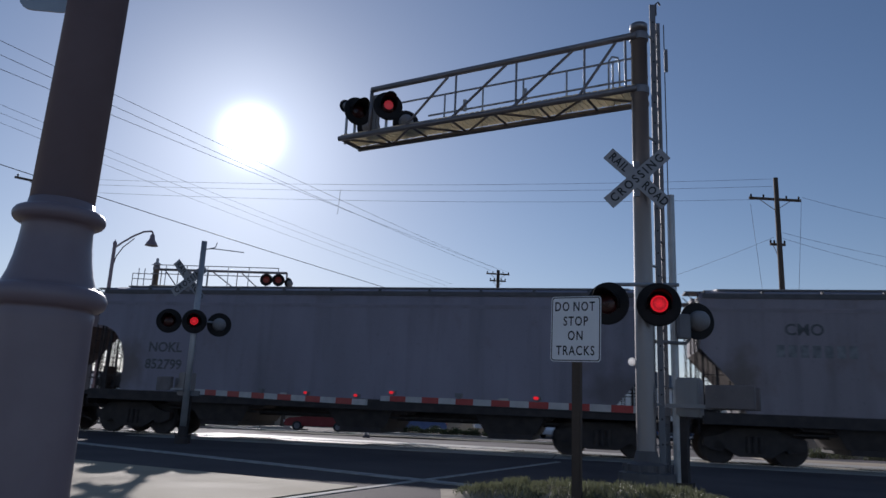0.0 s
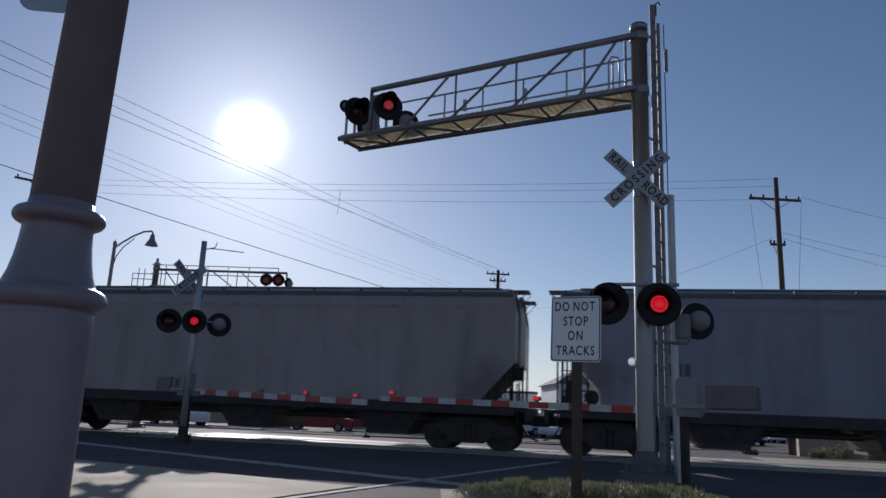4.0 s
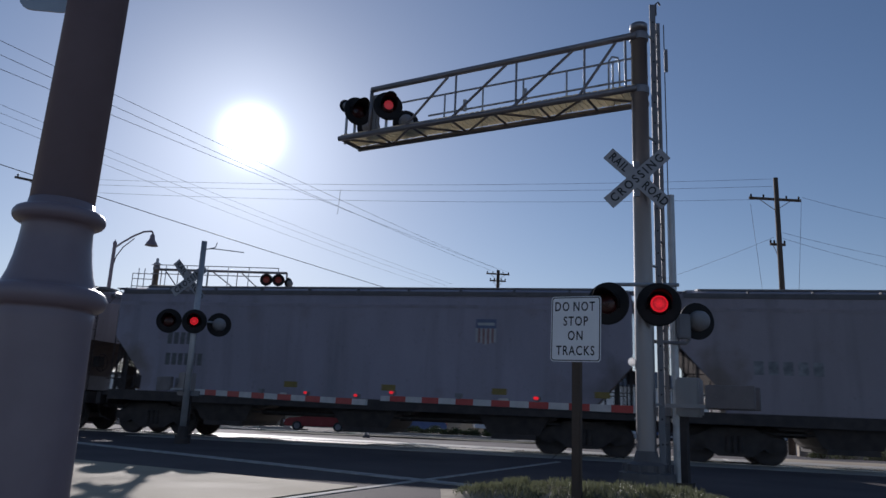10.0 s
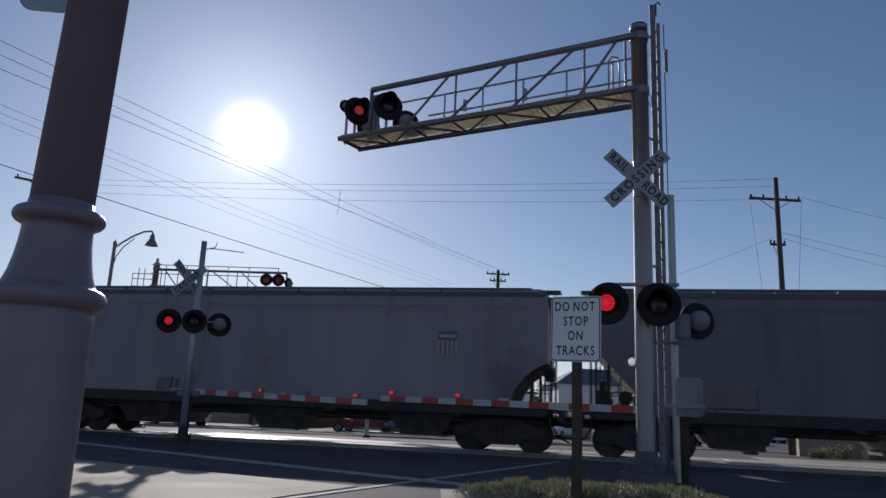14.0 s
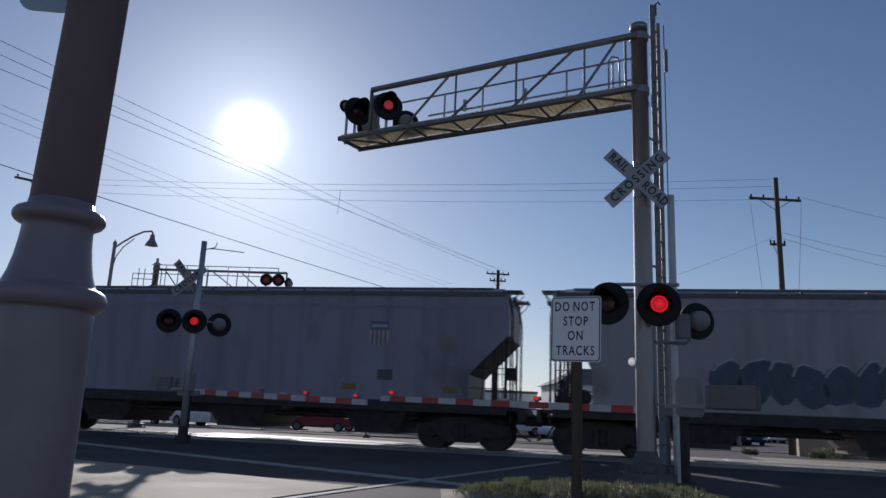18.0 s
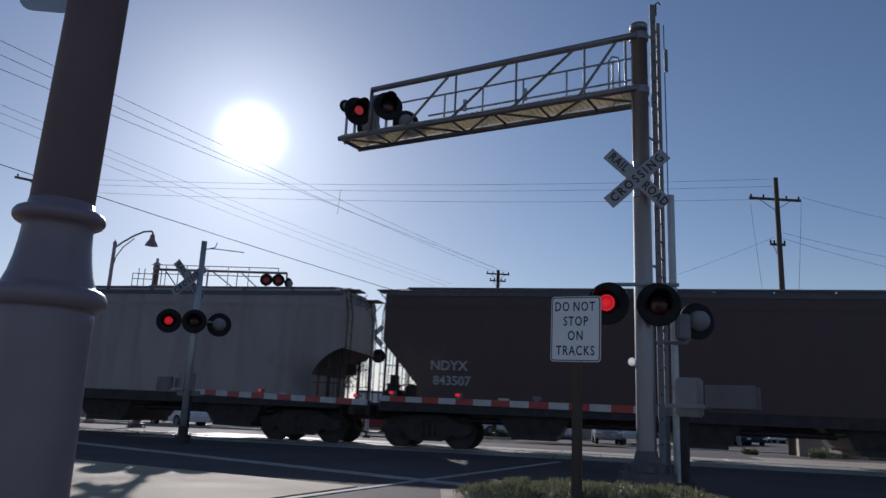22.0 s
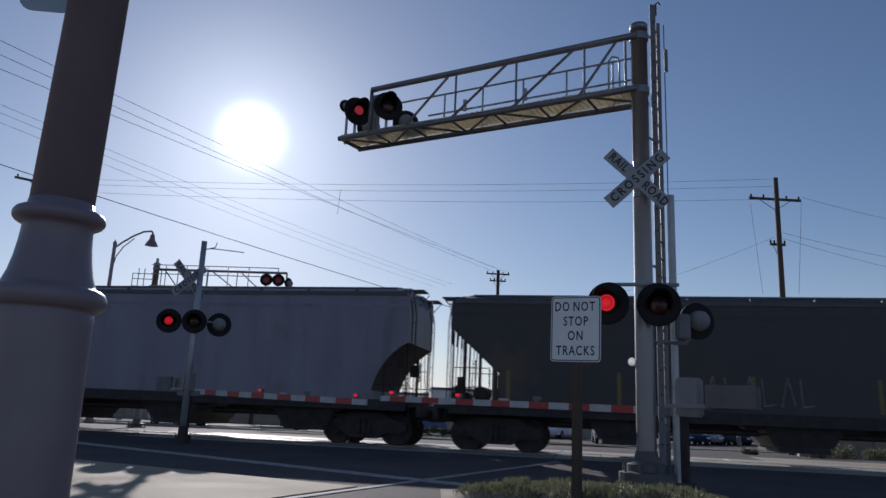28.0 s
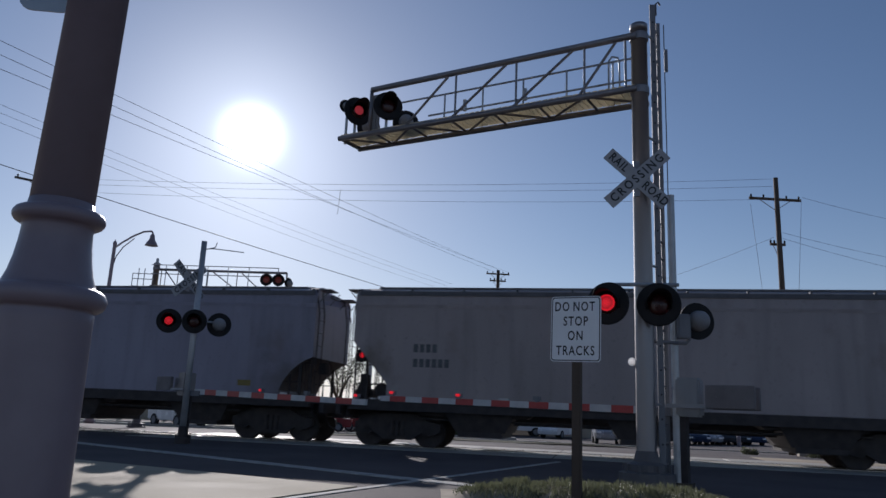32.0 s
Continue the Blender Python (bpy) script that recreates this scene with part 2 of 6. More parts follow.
ground()
strip("stop_line", (-9.0, 17.8), (0.9, 10.45), 0.3, -0.036, M_LINE, "worn white stop line across the road", "road marking")
strip("lane_line", (-2.6, 6.1), (2.9, 17.7), 0.12, -0.038, M_LINE, "thin worn white lane line on asphalt", "road marking")


# ---- track ----
def track():
    # precast panels: outside, between and beyond the rails
    bed = place(new("crossing_surface"), on_track(0), "grey precast concrete crossing panels along the rails", "crossing", kind="structure")
    rng = random.Random(11)
    for y0, y1 in ((-2.75, -0.85), (-0.66, 0.66), (0.85, 2.75)):
        for i in range(11):
            x = -13.4 + i * 2.44 + (1.22 if y0 == -0.66 else 0)
            b = box(B(), x + 0.012, x + 2.428, y0, y1, -0.2, -0.012 + rng.uniform(-0.004, 0.003))
            bmesh.ops.bevel(b, geom=[e for e in b.edges if min(v.co.z for v in e.verts) > -0.1], offset=0.012, segments=1, affect="EDGES")
            part("crossing_panel", b, M_CONCRETE, bed)
    b = slab(B(), [(-9.5, 14.05), (-0.97, 9.78), (-2.62, 6.1), (-4.3, 2.6), (-9.5, 2.6)], 0.0, 0.06)
    bmesh.ops.transform(b, matrix=pose(0, 0, 0, -90), verts=b.verts)
    bmesh.ops.recalc_face_normals(b, faces=b.faces)
    place(part("pavement", b, M_PAVE), pose(0, 0, -0.025), "sunlit tan concrete gutter apron beside the road", "pavement", kind="structure")
    for y in (-0.7535, 0.7535):
        b = box(B(), -160, 160, y - 0.036, y + 0.036, -0.04, 0)
        box(b, -160, 160, y - 0.012, y + 0.012, -0.15, -0.04)
        place(part("rail", b, M_RAIL), on_track(0), "polished steel running rail", "rail", kind="structure")


track()


# ---- covered hopper cars ----
def end_cut(style, cut, zc, zm, zb):
    """One cut-away lower corner of a hopper's side: distance from the end and height, from the top down."""
    if style == "eased":
        pts = [(cut * (0.55 * math.sin(math.pi / 2 * i / 6) + 0.45 * i / 6), zc - (zc - zm) * (0.55 * (1 - math.cos(math.pi / 2 * i / 6)) + 0.45 * i / 6)) for i in range(7)]
    elif style == "curved":
        pts = [(cut * math.sin(math.pi / 2 * i / 8) ** 0.9, zc - (zc - zm) * (1 - math.cos(math.pi / 2 * i / 8))) for i in range(9)]
    else:
        pts = [(0.0, zc), (cut * 0.9, zm), (cut, zm - 0.12)]
    return pts + [(cut, zb)]


def hopper_body(L, style, ze=4.48, head=(1.0, 2.45, 1.45), zb=1.28, arched=False):
    hx = L / 2 - 0.62
    wide = style == "wide"
    rear = end_cut(style, 1.42 if wide else 1.08, 3.4 if wide else 3.3 if style == "curved" else 2.95, 2.25 if wide else 2.0 if style == "curved" else 1.85, zb)
    head = end_cut("eased" if arched else "straight", *head, zb)
    lower = [(-hx + c, z) for c, z in rear[::-1]]                 # bottom to upper corner
    right = [(hx - c, z) for c, z in head]
    zs = ze - 0.42
    out = lower + [(-hx, zs), (hx, zs)] + right
    b = B()

    def w(z):
        return 1.56 if z <= zs + 0.001 else 1.40
    near = [b.verts.new((x, -1.56, z)) for x, z in out]
    far = [b.verts.new((x, 1.56, z)) for x, z in out]
    b.faces.new(near[::-1])
    b.faces.new(far)
    n = len(out)
    iu = len(lower)                                               # index of the upper left corner
    for i in range(n):
        j = (i + 1) % n
        if i == iu:
            continue
        b.faces.new((near[i], near[j], far[j], far[i]))
    # shoulder and arched roof
    prof = [(-1.56, zs), (-1.545, ze - 0.17), (-1.44, ze), (-0.95, ze + 0.13), (-0.4, ze + 0.2), (0.4, ze + 0.2), (0.95, ze + 0.13), (1.44, ze), (1.545, ze - 0.17), (1.56, zs)]
    ends = []
    for k, x in ((iu, -hx), (iu + 1, hx)):
        # the arched roof stops short of the ends
        ring = [near[k]] + [b.verts.new((x - math.copysign(1.6 * max(0.0, z - ze), x), y, z)) for y, z in prof[1:-1]] + [far[k]]
        ends.append(ring)
    for i in range(len(prof) - 1):
        b.faces.new((ends[0][i], ends[0][i + 1], ends[1][i + 1], ends[1][i]))
    b.faces.new(ends[0])
    b.faces.new(ends[1][::-1])
    bmesh.ops.recalc_face_normals(b, faces=b.faces)
    b.normal_update()
    for f in b.faces:                                             # slopes under both ends: soot, with the underside's shade in the colour
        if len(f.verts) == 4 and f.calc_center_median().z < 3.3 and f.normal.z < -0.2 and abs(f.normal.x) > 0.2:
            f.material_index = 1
    return b


def mesh_of(bm, material, smooth=False):
    me = bpy.data.meshes.new("m")
    bm.to_mesh(me)
    bm.free()
    me.materials.append(material)
    if smooth:
        for p in me.polygons:
            p.use_smooth = len(p.vertices) < 5
    return me


def truck_meshes():
    b = B()
    slab(b, [(-1.28, 0.46), (-1.28, 0.66), (-0.95, 0.72), (-0.5, 0.92), (0.5, 0.92), (0.95, 0.72), (1.28, 0.66), (1.28, 0.46), (1.05, 0.34), (0.72, 0.40), (0.42, 0.2), (-0.42, 0.2), (-0.72, 0.40), (-1.05, 0.34)], -0.09, 0.09)
    for x in (-0.16, 0, 0.16):
        tube(b, (x, -0.1, 0.3), (x, -0.1, 0.72), 0.07, n=8)
    frame_me = mesh_of(b, M_UNDER)
    b = B()
    for y in (-1, 1):
        turned(b, [(0.02, 0), (0.42, 0.0), (0.457, 0.01), (0.457, 0.1), (0.49, 0.11), (0.49, 0.135), (0.3, 0.14), (0.1, 0.16), (0.02, 0.16)], 28,
               Matrix.Translation((0, y * 0.84, 0)) @ pose(0, 0, 0, 90 * y, 0, 0))
    tube(b, (0, -1.02, 0), (0, 1.02, 0), 0.085, n=12)
    for y in (-1.0, 1.0):
        tube(b, (0, y - 0.09, 0), (0, y + 0.09, 0), 0.14, n=12)
    wheel_me = mesh_of(b, M_UNDER)
    b = box(B(), -0.22, 0.22, -1.0, 1.0, 0.45, 0.85)
    bolster_me = mesh_of(b, M_UNDER)
    return frame_me, wheel_me, bolster_me


TRUCK = truck_meshes()
WHEELS = []                                                       # wheelsets with the place of their car


def ladder(b, x, y, z0, z1, dx, rungs):
    tube(b, (x, y, z0), (x, y, z1), 0.022, n=6)
    tube(b, (x + dx, y, z0), (x + dx, y, z1), 0.022, n=6)
    for i in range(rungs):
        z = z0 + (i + 0.5) * (z1 - z0) / rungs
        tube(b, (x, y, z), (x + dx, y, z), 0.014, n=5)
    return b


SHARED = {}


def shared(key, make):
    if key not in SHARED:
        SHARED[key] = make()
    return SHARED[key]


def covered_hopper(L, paint, style, label, ze=4.48, head=(1.0, 2.45, 1.45), arched=False):
    car = new("covered_hopper")
    tagged(car, label, "freight car", "cars of the train")
    hx = L / 2 - 0.62
    body = part("body", hopper_body(L, style, ze, head, arched=arched), paint, car)
    body.data.materials.append(M_RUST_SHADE)
    key = (round(L, 2), style, ze)

    def sill():
        b = box(B(), -hx, hx, -0.06, 0.06, 1.02, 1.3)
        box(b, -hx, hx, -0.12, 0.08, 1.0, 1.04)
        return mesh_of(b, M_UNDER)
    for y in (-1.5, 1.5):
        link("side_sill", shared(("sill", key), sill), car, m=pose(0, y, 0, 0, 0, 0 if y < 0 else 180))

    def chord():
        b = box(B(), -hx + 0.02, hx - 0.02, -0.022, 0.01, ze - 0.475, ze - 0.425)
        box(b, -hx + 0.02, hx - 0.02, -0.012, 0.01, ze - 0.53, ze - 0.475)
        return mesh_of(b, paint)
    for y in (-1.56, 1.56):
        link("side_chord", shared(("chord", key, paint.name), chord), car, m=pose(0, y, 0, 0, 0, 0 if y < 0 else 180))

    # eave ledge whose dark colour holds the dirt and shade below the roofline
    def eave():
        b = box(B(), -hx + 0.1, hx - 0.1, -0.045, 0.06, ze - 0.17, ze - 0.15)
        box(b, -hx + 0.1, hx - 0.1, -0.045, -0.035, ze - 0.15, ze - 0.05)
        n = int(2 * hx / 1.5)
        for i in range(n + 1):
            x = -hx + 0.15 + i * (2 * hx - 0.3) / n
            box(b, x - 0.03, x + 0.03, -0.035, 0.06, ze - 0.15, ze + 0.02)
        return mesh_of(b, M_DARKSTEEL)
    for y in (-1.53, 1.53):
        link("roof_eave", shared(("eave", key), eave), car, m=pose(0, y, 0, 0, 0, 0 if y < 0 else 180))

    def centre():
        b = box(B(), -L / 2 + 0.55, L / 2 - 0.55, -0.33, 0.33, 0.72, 1.12)
        return mesh_of(b, M_UNDER)
    link("centre_sill", shared(("centre", key), centre), car)

    def bay():
        b = B()
        top = [(-1.15, -1.5), (1.15, -1.5), (1.15, 1.5), (-1.15, 1.5)]
        low = [(-0.7, -1.25), (0.7, -1.25), (0.7, 1.25), (-0.7, 1.25)]
        t = [b.verts.new((x, y, 1.27)) for x, y in top]
        l = [b.verts.new((x, y, 0.5)) for x, y in low]
        for i in range(4):
            j = (i + 1) % 4
            b.faces.new((t[j], t[i], l[i], l[j]))
        b.faces.new(t)
        b.faces.new(l[::-1])
        box(b, -0.62, 0.62, -1.3, 1.3, 0.36, 0.5)
        tube(b, (0.2, -0.95, 0.43), (0.2, 0.95, 0.43), 0.05)
        bmesh.ops.recalc_face_normals(b, faces=b.faces)
        return mesh_of(b, M_UNDER)
    for x in (-4.1, 0.35, 4.7):
        link("hopper_outlet", shared("bay", bay), car, m=pose(x, 0, 0))

    def belly():
        b = B()
        for x0, x1 in ((-6.3, -2.3), (-1.5, 2.2), (2.9, 6.3)):
            slab(b, [(x0, 1.29), (x0 + 0.5, 0.9), (x1 - 0.5, 0.9), (x1, 1.29)], -1.3, 1.3)
        for x in (-2.9, 1.7, 3.3):
            tube(b, (x, -1.35, 0.8), (x, 1.35, 0.8), 0.03, n=6)
        path_tube(b, [(-6.0, -1.2, 0.82), (-1.0, -1.22, 0.8), (6.0, -1.2, 0.82)], 0.035, 6)
        bmesh.ops.recalc_face_normals(b, faces=b.faces)
        return mesh_of(b, M_UNDER)
    link("hopper_belly", shared("belly", belly), car, "grimy hopper bottoms and brake pipes")

    def roof_walk():
        b = B()
        z = ze + 0.22
        for y in (-0.24, 0, 0.24):
            box(b, -hx + 0.3, hx - 0.3, y - 0.09, y + 0.09, z, z + 0.04)
        for x in (-hx, hx):
            for y in (-1.02, 1.02):
                box(b, x - 0.34, x + 0.34, y - 0.33, y + 0.33, z - 0.2, z - 0.17)
            for y in (-1.3, -0.45, 0.45, 1.3):
                tube(b, (x + math.copysign(0.0, x), y, z - 0.55), (x + math.copysign(0.3, x), y, z - 0.2), 0.016, n=5)
            box(b, x - 0.06, x + 0.06, -0.3, 0.3, z - 0.3, z - 0.2)
        k = int(2 * hx / 1.2)
        for i in range(k + 1):
            x = -hx + 0.4 + i * (2 * hx - 0.8) / k
            box(b, x - 0.03, x + 0.03, -0.35, 0.35, z - 0.1, z)
        return mesh_of(b, M_WALK)
    link("running_board", shared(("walk", key), roof_walk), car, "galvanised roof walkway")

    def hatch():
        b = box(B(), -hx + 0.55, hx - 0.55, -0.34, 0.34, 0, 0.05)
        return mesh_of(b, M_WALK)
    for y in (-0.72, 0.72):
        link("hatch_cover", shared(("hatch", key), hatch), car, m=pose(0, y, ze + 0.165, -8 if y > 0 else 8))

    def deck():
        b = box(B(), -0.95, 0.95, -1.45, 1.45, 1.12, 1.2)
        box(b, 0.85, 0.98, -1.5, 1.5, 0.85, 1.2)
        for y in (-1.4, -0.5, 0.5, 1.4):
            box(b, -0.85, -0.8, y - 0.03, y + 0.03, 1.2, 2.1)
        return mesh_of(b, M_UNDER)

    def end_ladder():
        b = B()
        for y in (-0.03, 0.4):
            path_tube(b, [(0.07, y, 0.75), (0.07, y, ze - 0.7), (0.0, y, ze - 0.3), (-0.06, y, ze + 0.02)], 0.019, 6)
        for i in range(9):
            z = 0.9 + i * 0.38
            tube(b, (0.07, -0.03, z), (0.07, 0.4, z), 0.01, n=5)
        return mesh_of(b, M_UNDER)

    def end_post():
        b = B()
        for y in (-1.38,):
            box(b, -0.34, -0.25, y - 0.04, y + 0.04, 1.2, 3.3)
            tube(b, (0.05, y, 1.2), (0.05, y, 3.3), 0.03, n=6)
            tube(b, (-0.02, y * 0.97, 1.2), (-0.1, y * 0.97, 3.3), 0.016, n=5)
            tube(b, (-0.16, y * 0.94, 1.2), (-0.2, y * 0.94, 3.2), 0.014, n=5)
            tube(b, (-0.62, y, 1.2), (-0.6, y, 2.5), 0.022, n=6)
            for z in (1.72, 2.28):
                tube(b, (0.05, y, z), (-0.95, y, z), 0.013, n=5)
        return mesh_of(b, M_UNDER)

    def coupler():
        b = box(B(), 0, 0.5, -0.13, 0.13, 0.75, 1.0)
        box(b, 0.42, 0.68, -0.2, 0.16, 0.72, 1.03)
        path_tube(b, [(0.1, -0.4, 0.8), (0.3, -0.42, 0.45), (0.6, -0.35, 0.32)], 0.03, 6)
        return mesh_of(b, M_UNDER)
    for e in (-1, 1):
        turn = 0 if e > 0 else 180
        link("end_platform", shared("deck", deck), car, m=pose(e * (hx - 0.55), 0, 0, 0, 0, turn))
        for y in (-1.45, 1.05):
            link("ladder", shared(("ladder", ze), end_ladder), car, m=pose(e * (hx + 0.01), y if e > 0 else -y, 0, 0, 0, turn))
        for y in (0, 2.76):
            link("end_frame", shared("post", end_post), car, m=pose(e * (hx - 0.12), y if e > 0 else -y, 0, 0, 0, turn))
        link("coupler", shared("coupler", coupler), car, m=pose(e * (L / 2 - 0.66), 0, 0, 0, 0, turn))

    def tank():
        b = tube(B(), (0, -0.55, 0), (0, 0.45, 0), 0.2, n=14)
        tube(b, (-0.45, -0.3, -0.1), (-0.45, 0.3, -0.1), 0.13, n=10)
        return mesh_of(b, M_UNDER)
    link("air_tank", shared("tank", tank), car, m=pose(-hx + 0.85, -0.75, 1.58))

    def rib():
        return mesh_of(box(B(), -0.05, 0.0, -0.035, 0.035, 2.95, ze - 0.45), M_DARKSTEEL)
    for y in (-1.1, -0.35, 0.4):
        link("end_rib", shared(("rib", ze), rib), car, m=pose(-hx, y, 0))

    def cylinder():
        b = box(B(), -0.13, 0.13, -0.25, 0.2, 1.2, 1.78)
        box(b, -0.06, 0.1, -0.3, 0.2, 1.78, 2.02)
        tube(b, (0, -0.4, 1.5), (0, 0.3, 1.5), 0.16, n=12)
        path_tube(b, [(0.15, -0.3, 1.3), (0.4, -0.32, 1.42), (0.5, -0.32, 1.65), (0.42, -0.32, 1.78), (0.3, -0.3, 1.72), (0.15, -0.28, 1.6)], 0.018, 6)
        return mesh_of(b, M_UNDER)
    link("brake_cylinder", shared("cylinder", cylinder), car, m=pose(-hx + 0.24, -0.95, 0))

    def brake():
        b = B()
        for i in range(20):
            a, c = 2 * math.pi * i / 20, 2 * math.pi * (i + 1) / 20
            tube(b, (0, 0.28 * math.cos(a), 0.28 * math.sin(a)), (0, 0.28 * math.cos(c), 0.28 * math.sin(c)), 0.016, n=5)
        for i in range(5):
            a = 2 * math.pi * i / 5
            tube(b, (0, 0, 0), (0, 0.28 * math.cos(a), 0.28 * math.sin(a)), 0.012, n=5)
        box(b, -0.25, 0, -0.12, 0.12, -0.15, 0.2)
        return mesh_of(b, M_UNDER)
    link("brake_wheel", shared("brake", brake), car, m=pose(hx + 0.12, -0.55, 2.15))
    for e in (-1, 1):
        truck = link("truck", TRUCK[2], car, m=pose(e * (L / 2 - 1.95), 0, 0))
        for y in (-1.0, 1.0):
            link("side_frame", TRUCK[0], truck, m=pose(0, y, 0, 0, 0, 0 if y < 0 else 180))
        for x in (-0.89, 0.89):
            WHEELS.append((link("wheelset", TRUCK[1], truck, m=pose(x, 0, 0.457)), car))
    return car, body




def car_paint(name, base, seed):
    """Weathered paint: broad stains, soot streaks that run down, rust blooms and fine grain."""
    m = surface(name, tuple(0.72 * c for c in base), tuple(1.12 * c for c in base), 0.55, 0.5, bump=0.05, streak=2.5)
    nt = m.node_tree
    N, K = nt.nodes.new, nt.links.new
    b = nt.nodes["Principled BSDF"]
    src = b.inputs["Base Color"].links[0].from_socket
    tc, info = N("ShaderNodeTexCoord"), N("ShaderNodeObjectInfo")
    shift, sv = N("ShaderNodeVectorMath"), N("ShaderNodeVectorMath")
    shift.operation, sv.operation = "ADD", "SCALE"
    sv.inputs[0].default_value = (37, 5, 11)
    K(info.outputs["Random"], sv.inputs["Scale"])
    K(tc.outputs["Object"], shift.inputs[0])
    K(sv.outputs[0], shift.inputs[1])
    last = src
    for scale, stretch, lo, hi, colour, amount in ((2.2, (1, 1, 0.09), 0.5, 0.75, (0.05, 0.048, 0.045), 0.3), (0.9, (1, 1, 0.8), 0.6, 0.78, (0.13, 0.075, 0.045), 0.4), (14.0, (1, 1, 0.5), 0.62, 0.8, (0.06, 0.05, 0.045), 0.35)):
        mp, n, r, mx = N("ShaderNodeMapping"), N("ShaderNodeTexNoise"), N("ShaderNodeMapRange"), N("ShaderNodeMixRGB")
        mp.inputs["Scale"].default_value = stretch
        n.inputs["Scale"].default_value, n.inputs["Detail"].default_value = scale, 5
        r.inputs[1].default_value, r.inputs[2].default_value, r.inputs[4].default_value = lo, hi, amount
        mx.inputs[2].default_value = (*colour, 1)
        K(shift.outputs[0], mp.inputs[0])
        K(mp.outputs[0], n.inputs[0])
        K(n.outputs[0], r.inputs[0])
        K(r.outputs[0], mx.inputs[0])
        K(last, mx.inputs[1])
        last = mx.outputs[0]
    # soot blooms low at both ends: dark over the brake gear in front, tan under the slope behind
    for where, inner, outer, most, colour in (((-7.6, 0, -1.7), 1.15, 1.95, 0.6, (0.09, 0.07, 0.065)), ((7.35, 0, -2.15), 1.05, 1.75, 0.6, (0.13, 0.09, 0.055))):
        last = bloom(nt, tc, shift, last, where, inner, outer, most, colour)
    K(last, b.inputs["Base Color"])
    return m


def bloom(nt, tc, shift, last, where, inner, outer, most, colour):
    """Mix a stain with a ragged edge round one spot of a car's side."""
    N, K = nt.nodes.new, nt.links.new
    near, far, wob, fade, mx = N("ShaderNodeMapping"), N("ShaderNodeVectorMath"), N("ShaderNodeTexNoise"), N("ShaderNodeMapRange"), N("ShaderNodeMixRGB")
    near.inputs["Location"].default_value, near.inputs["Scale"].default_value = where, (1, 0, 1)
    far.operation = "LENGTH"
    wob.inputs["Scale"].default_value, wob.inputs["Detail"].default_value = 1.6, 5
    add = N("ShaderNodeMath")
    add.operation = "MULTIPLY_ADD"
    add.inputs[1].default_value = 1.6
    K(tc.outputs["Object"], near.inputs[0])
    K(near.outputs[0], far.inputs[0])
    K(shift.outputs[0], wob.inputs[0])
    K(wob.outputs[0], add.inputs[0])
    K(far.outputs["Value"], add.inputs[2])
    fade.inputs[1].default_value, fade.inputs[2].default_value = inner, outer
    fade.inputs[3].default_value, fade.inputs[4].default_value = most, 0.0
    K(add.outputs[0], fade.inputs[0])
    K(fade.outputs[0], mx.inputs[0])
    mx.inputs[2].default_value = (*colour, 1)
    K(last, mx.inputs[1])
    return mx.outputs[0]


GREYS = [car_paint("weathered_grey_paint", (0.30, 0.258, 0.285), 1), car_paint("light_grey_paint", (0.375, 0.33, 0.35), 2),
         car_paint("tan_grey_paint", (0.36, 0.30, 0.29), 3), car_paint("bluish_grey_paint", (0.285, 0.262, 0.32), 4)]
P_SLATE = car_paint("dark_slate_paint", (0.17, 0.163, 0.168), 9)
P_BLACK = car_paint("black_car_paint", (0.058, 0.05, 0.05), 5)
P_BROWN = car_paint("oxide_brown_paint", (0.115, 0.05, 0.046), 6)
P_UMBER = car_paint("umber_paint", (0.085, 0.04, 0.04), 7)
P_GREEN = car_paint("dark_green_paint", (0.046, 0.056, 0.05), 8)

# couplings along the train, from its front, in metres along the track at the clip's start
JOINTS = [19.8, 2.0, -16.3, -34.6, -52.4, -69.5, -87.5, -105.5, -123.5, -141.7, -159.7, -176.9, -195.3, -213.0, -230.1, -248.3, -266.3, -284.2, -301.1, -318.9, -336.3, -353.6, -370.6, -388.0, -406.3, -424.3, -442.7, -460.5, -478.7, -496.2, -513.8, -532.2, -550.3, -568.3, -586.3, -605.4, -622.3, -640.9, -658.7, -677.1, -694.1, -712.0]
G0, G1, G2, G3 = GREYS
GREY_L, TAN_L, BLUE_L = "weathered grey covered hopper railroad car", "tan-grey weathered covered hopper railroad car", "bluish grey covered hopper railroad car"
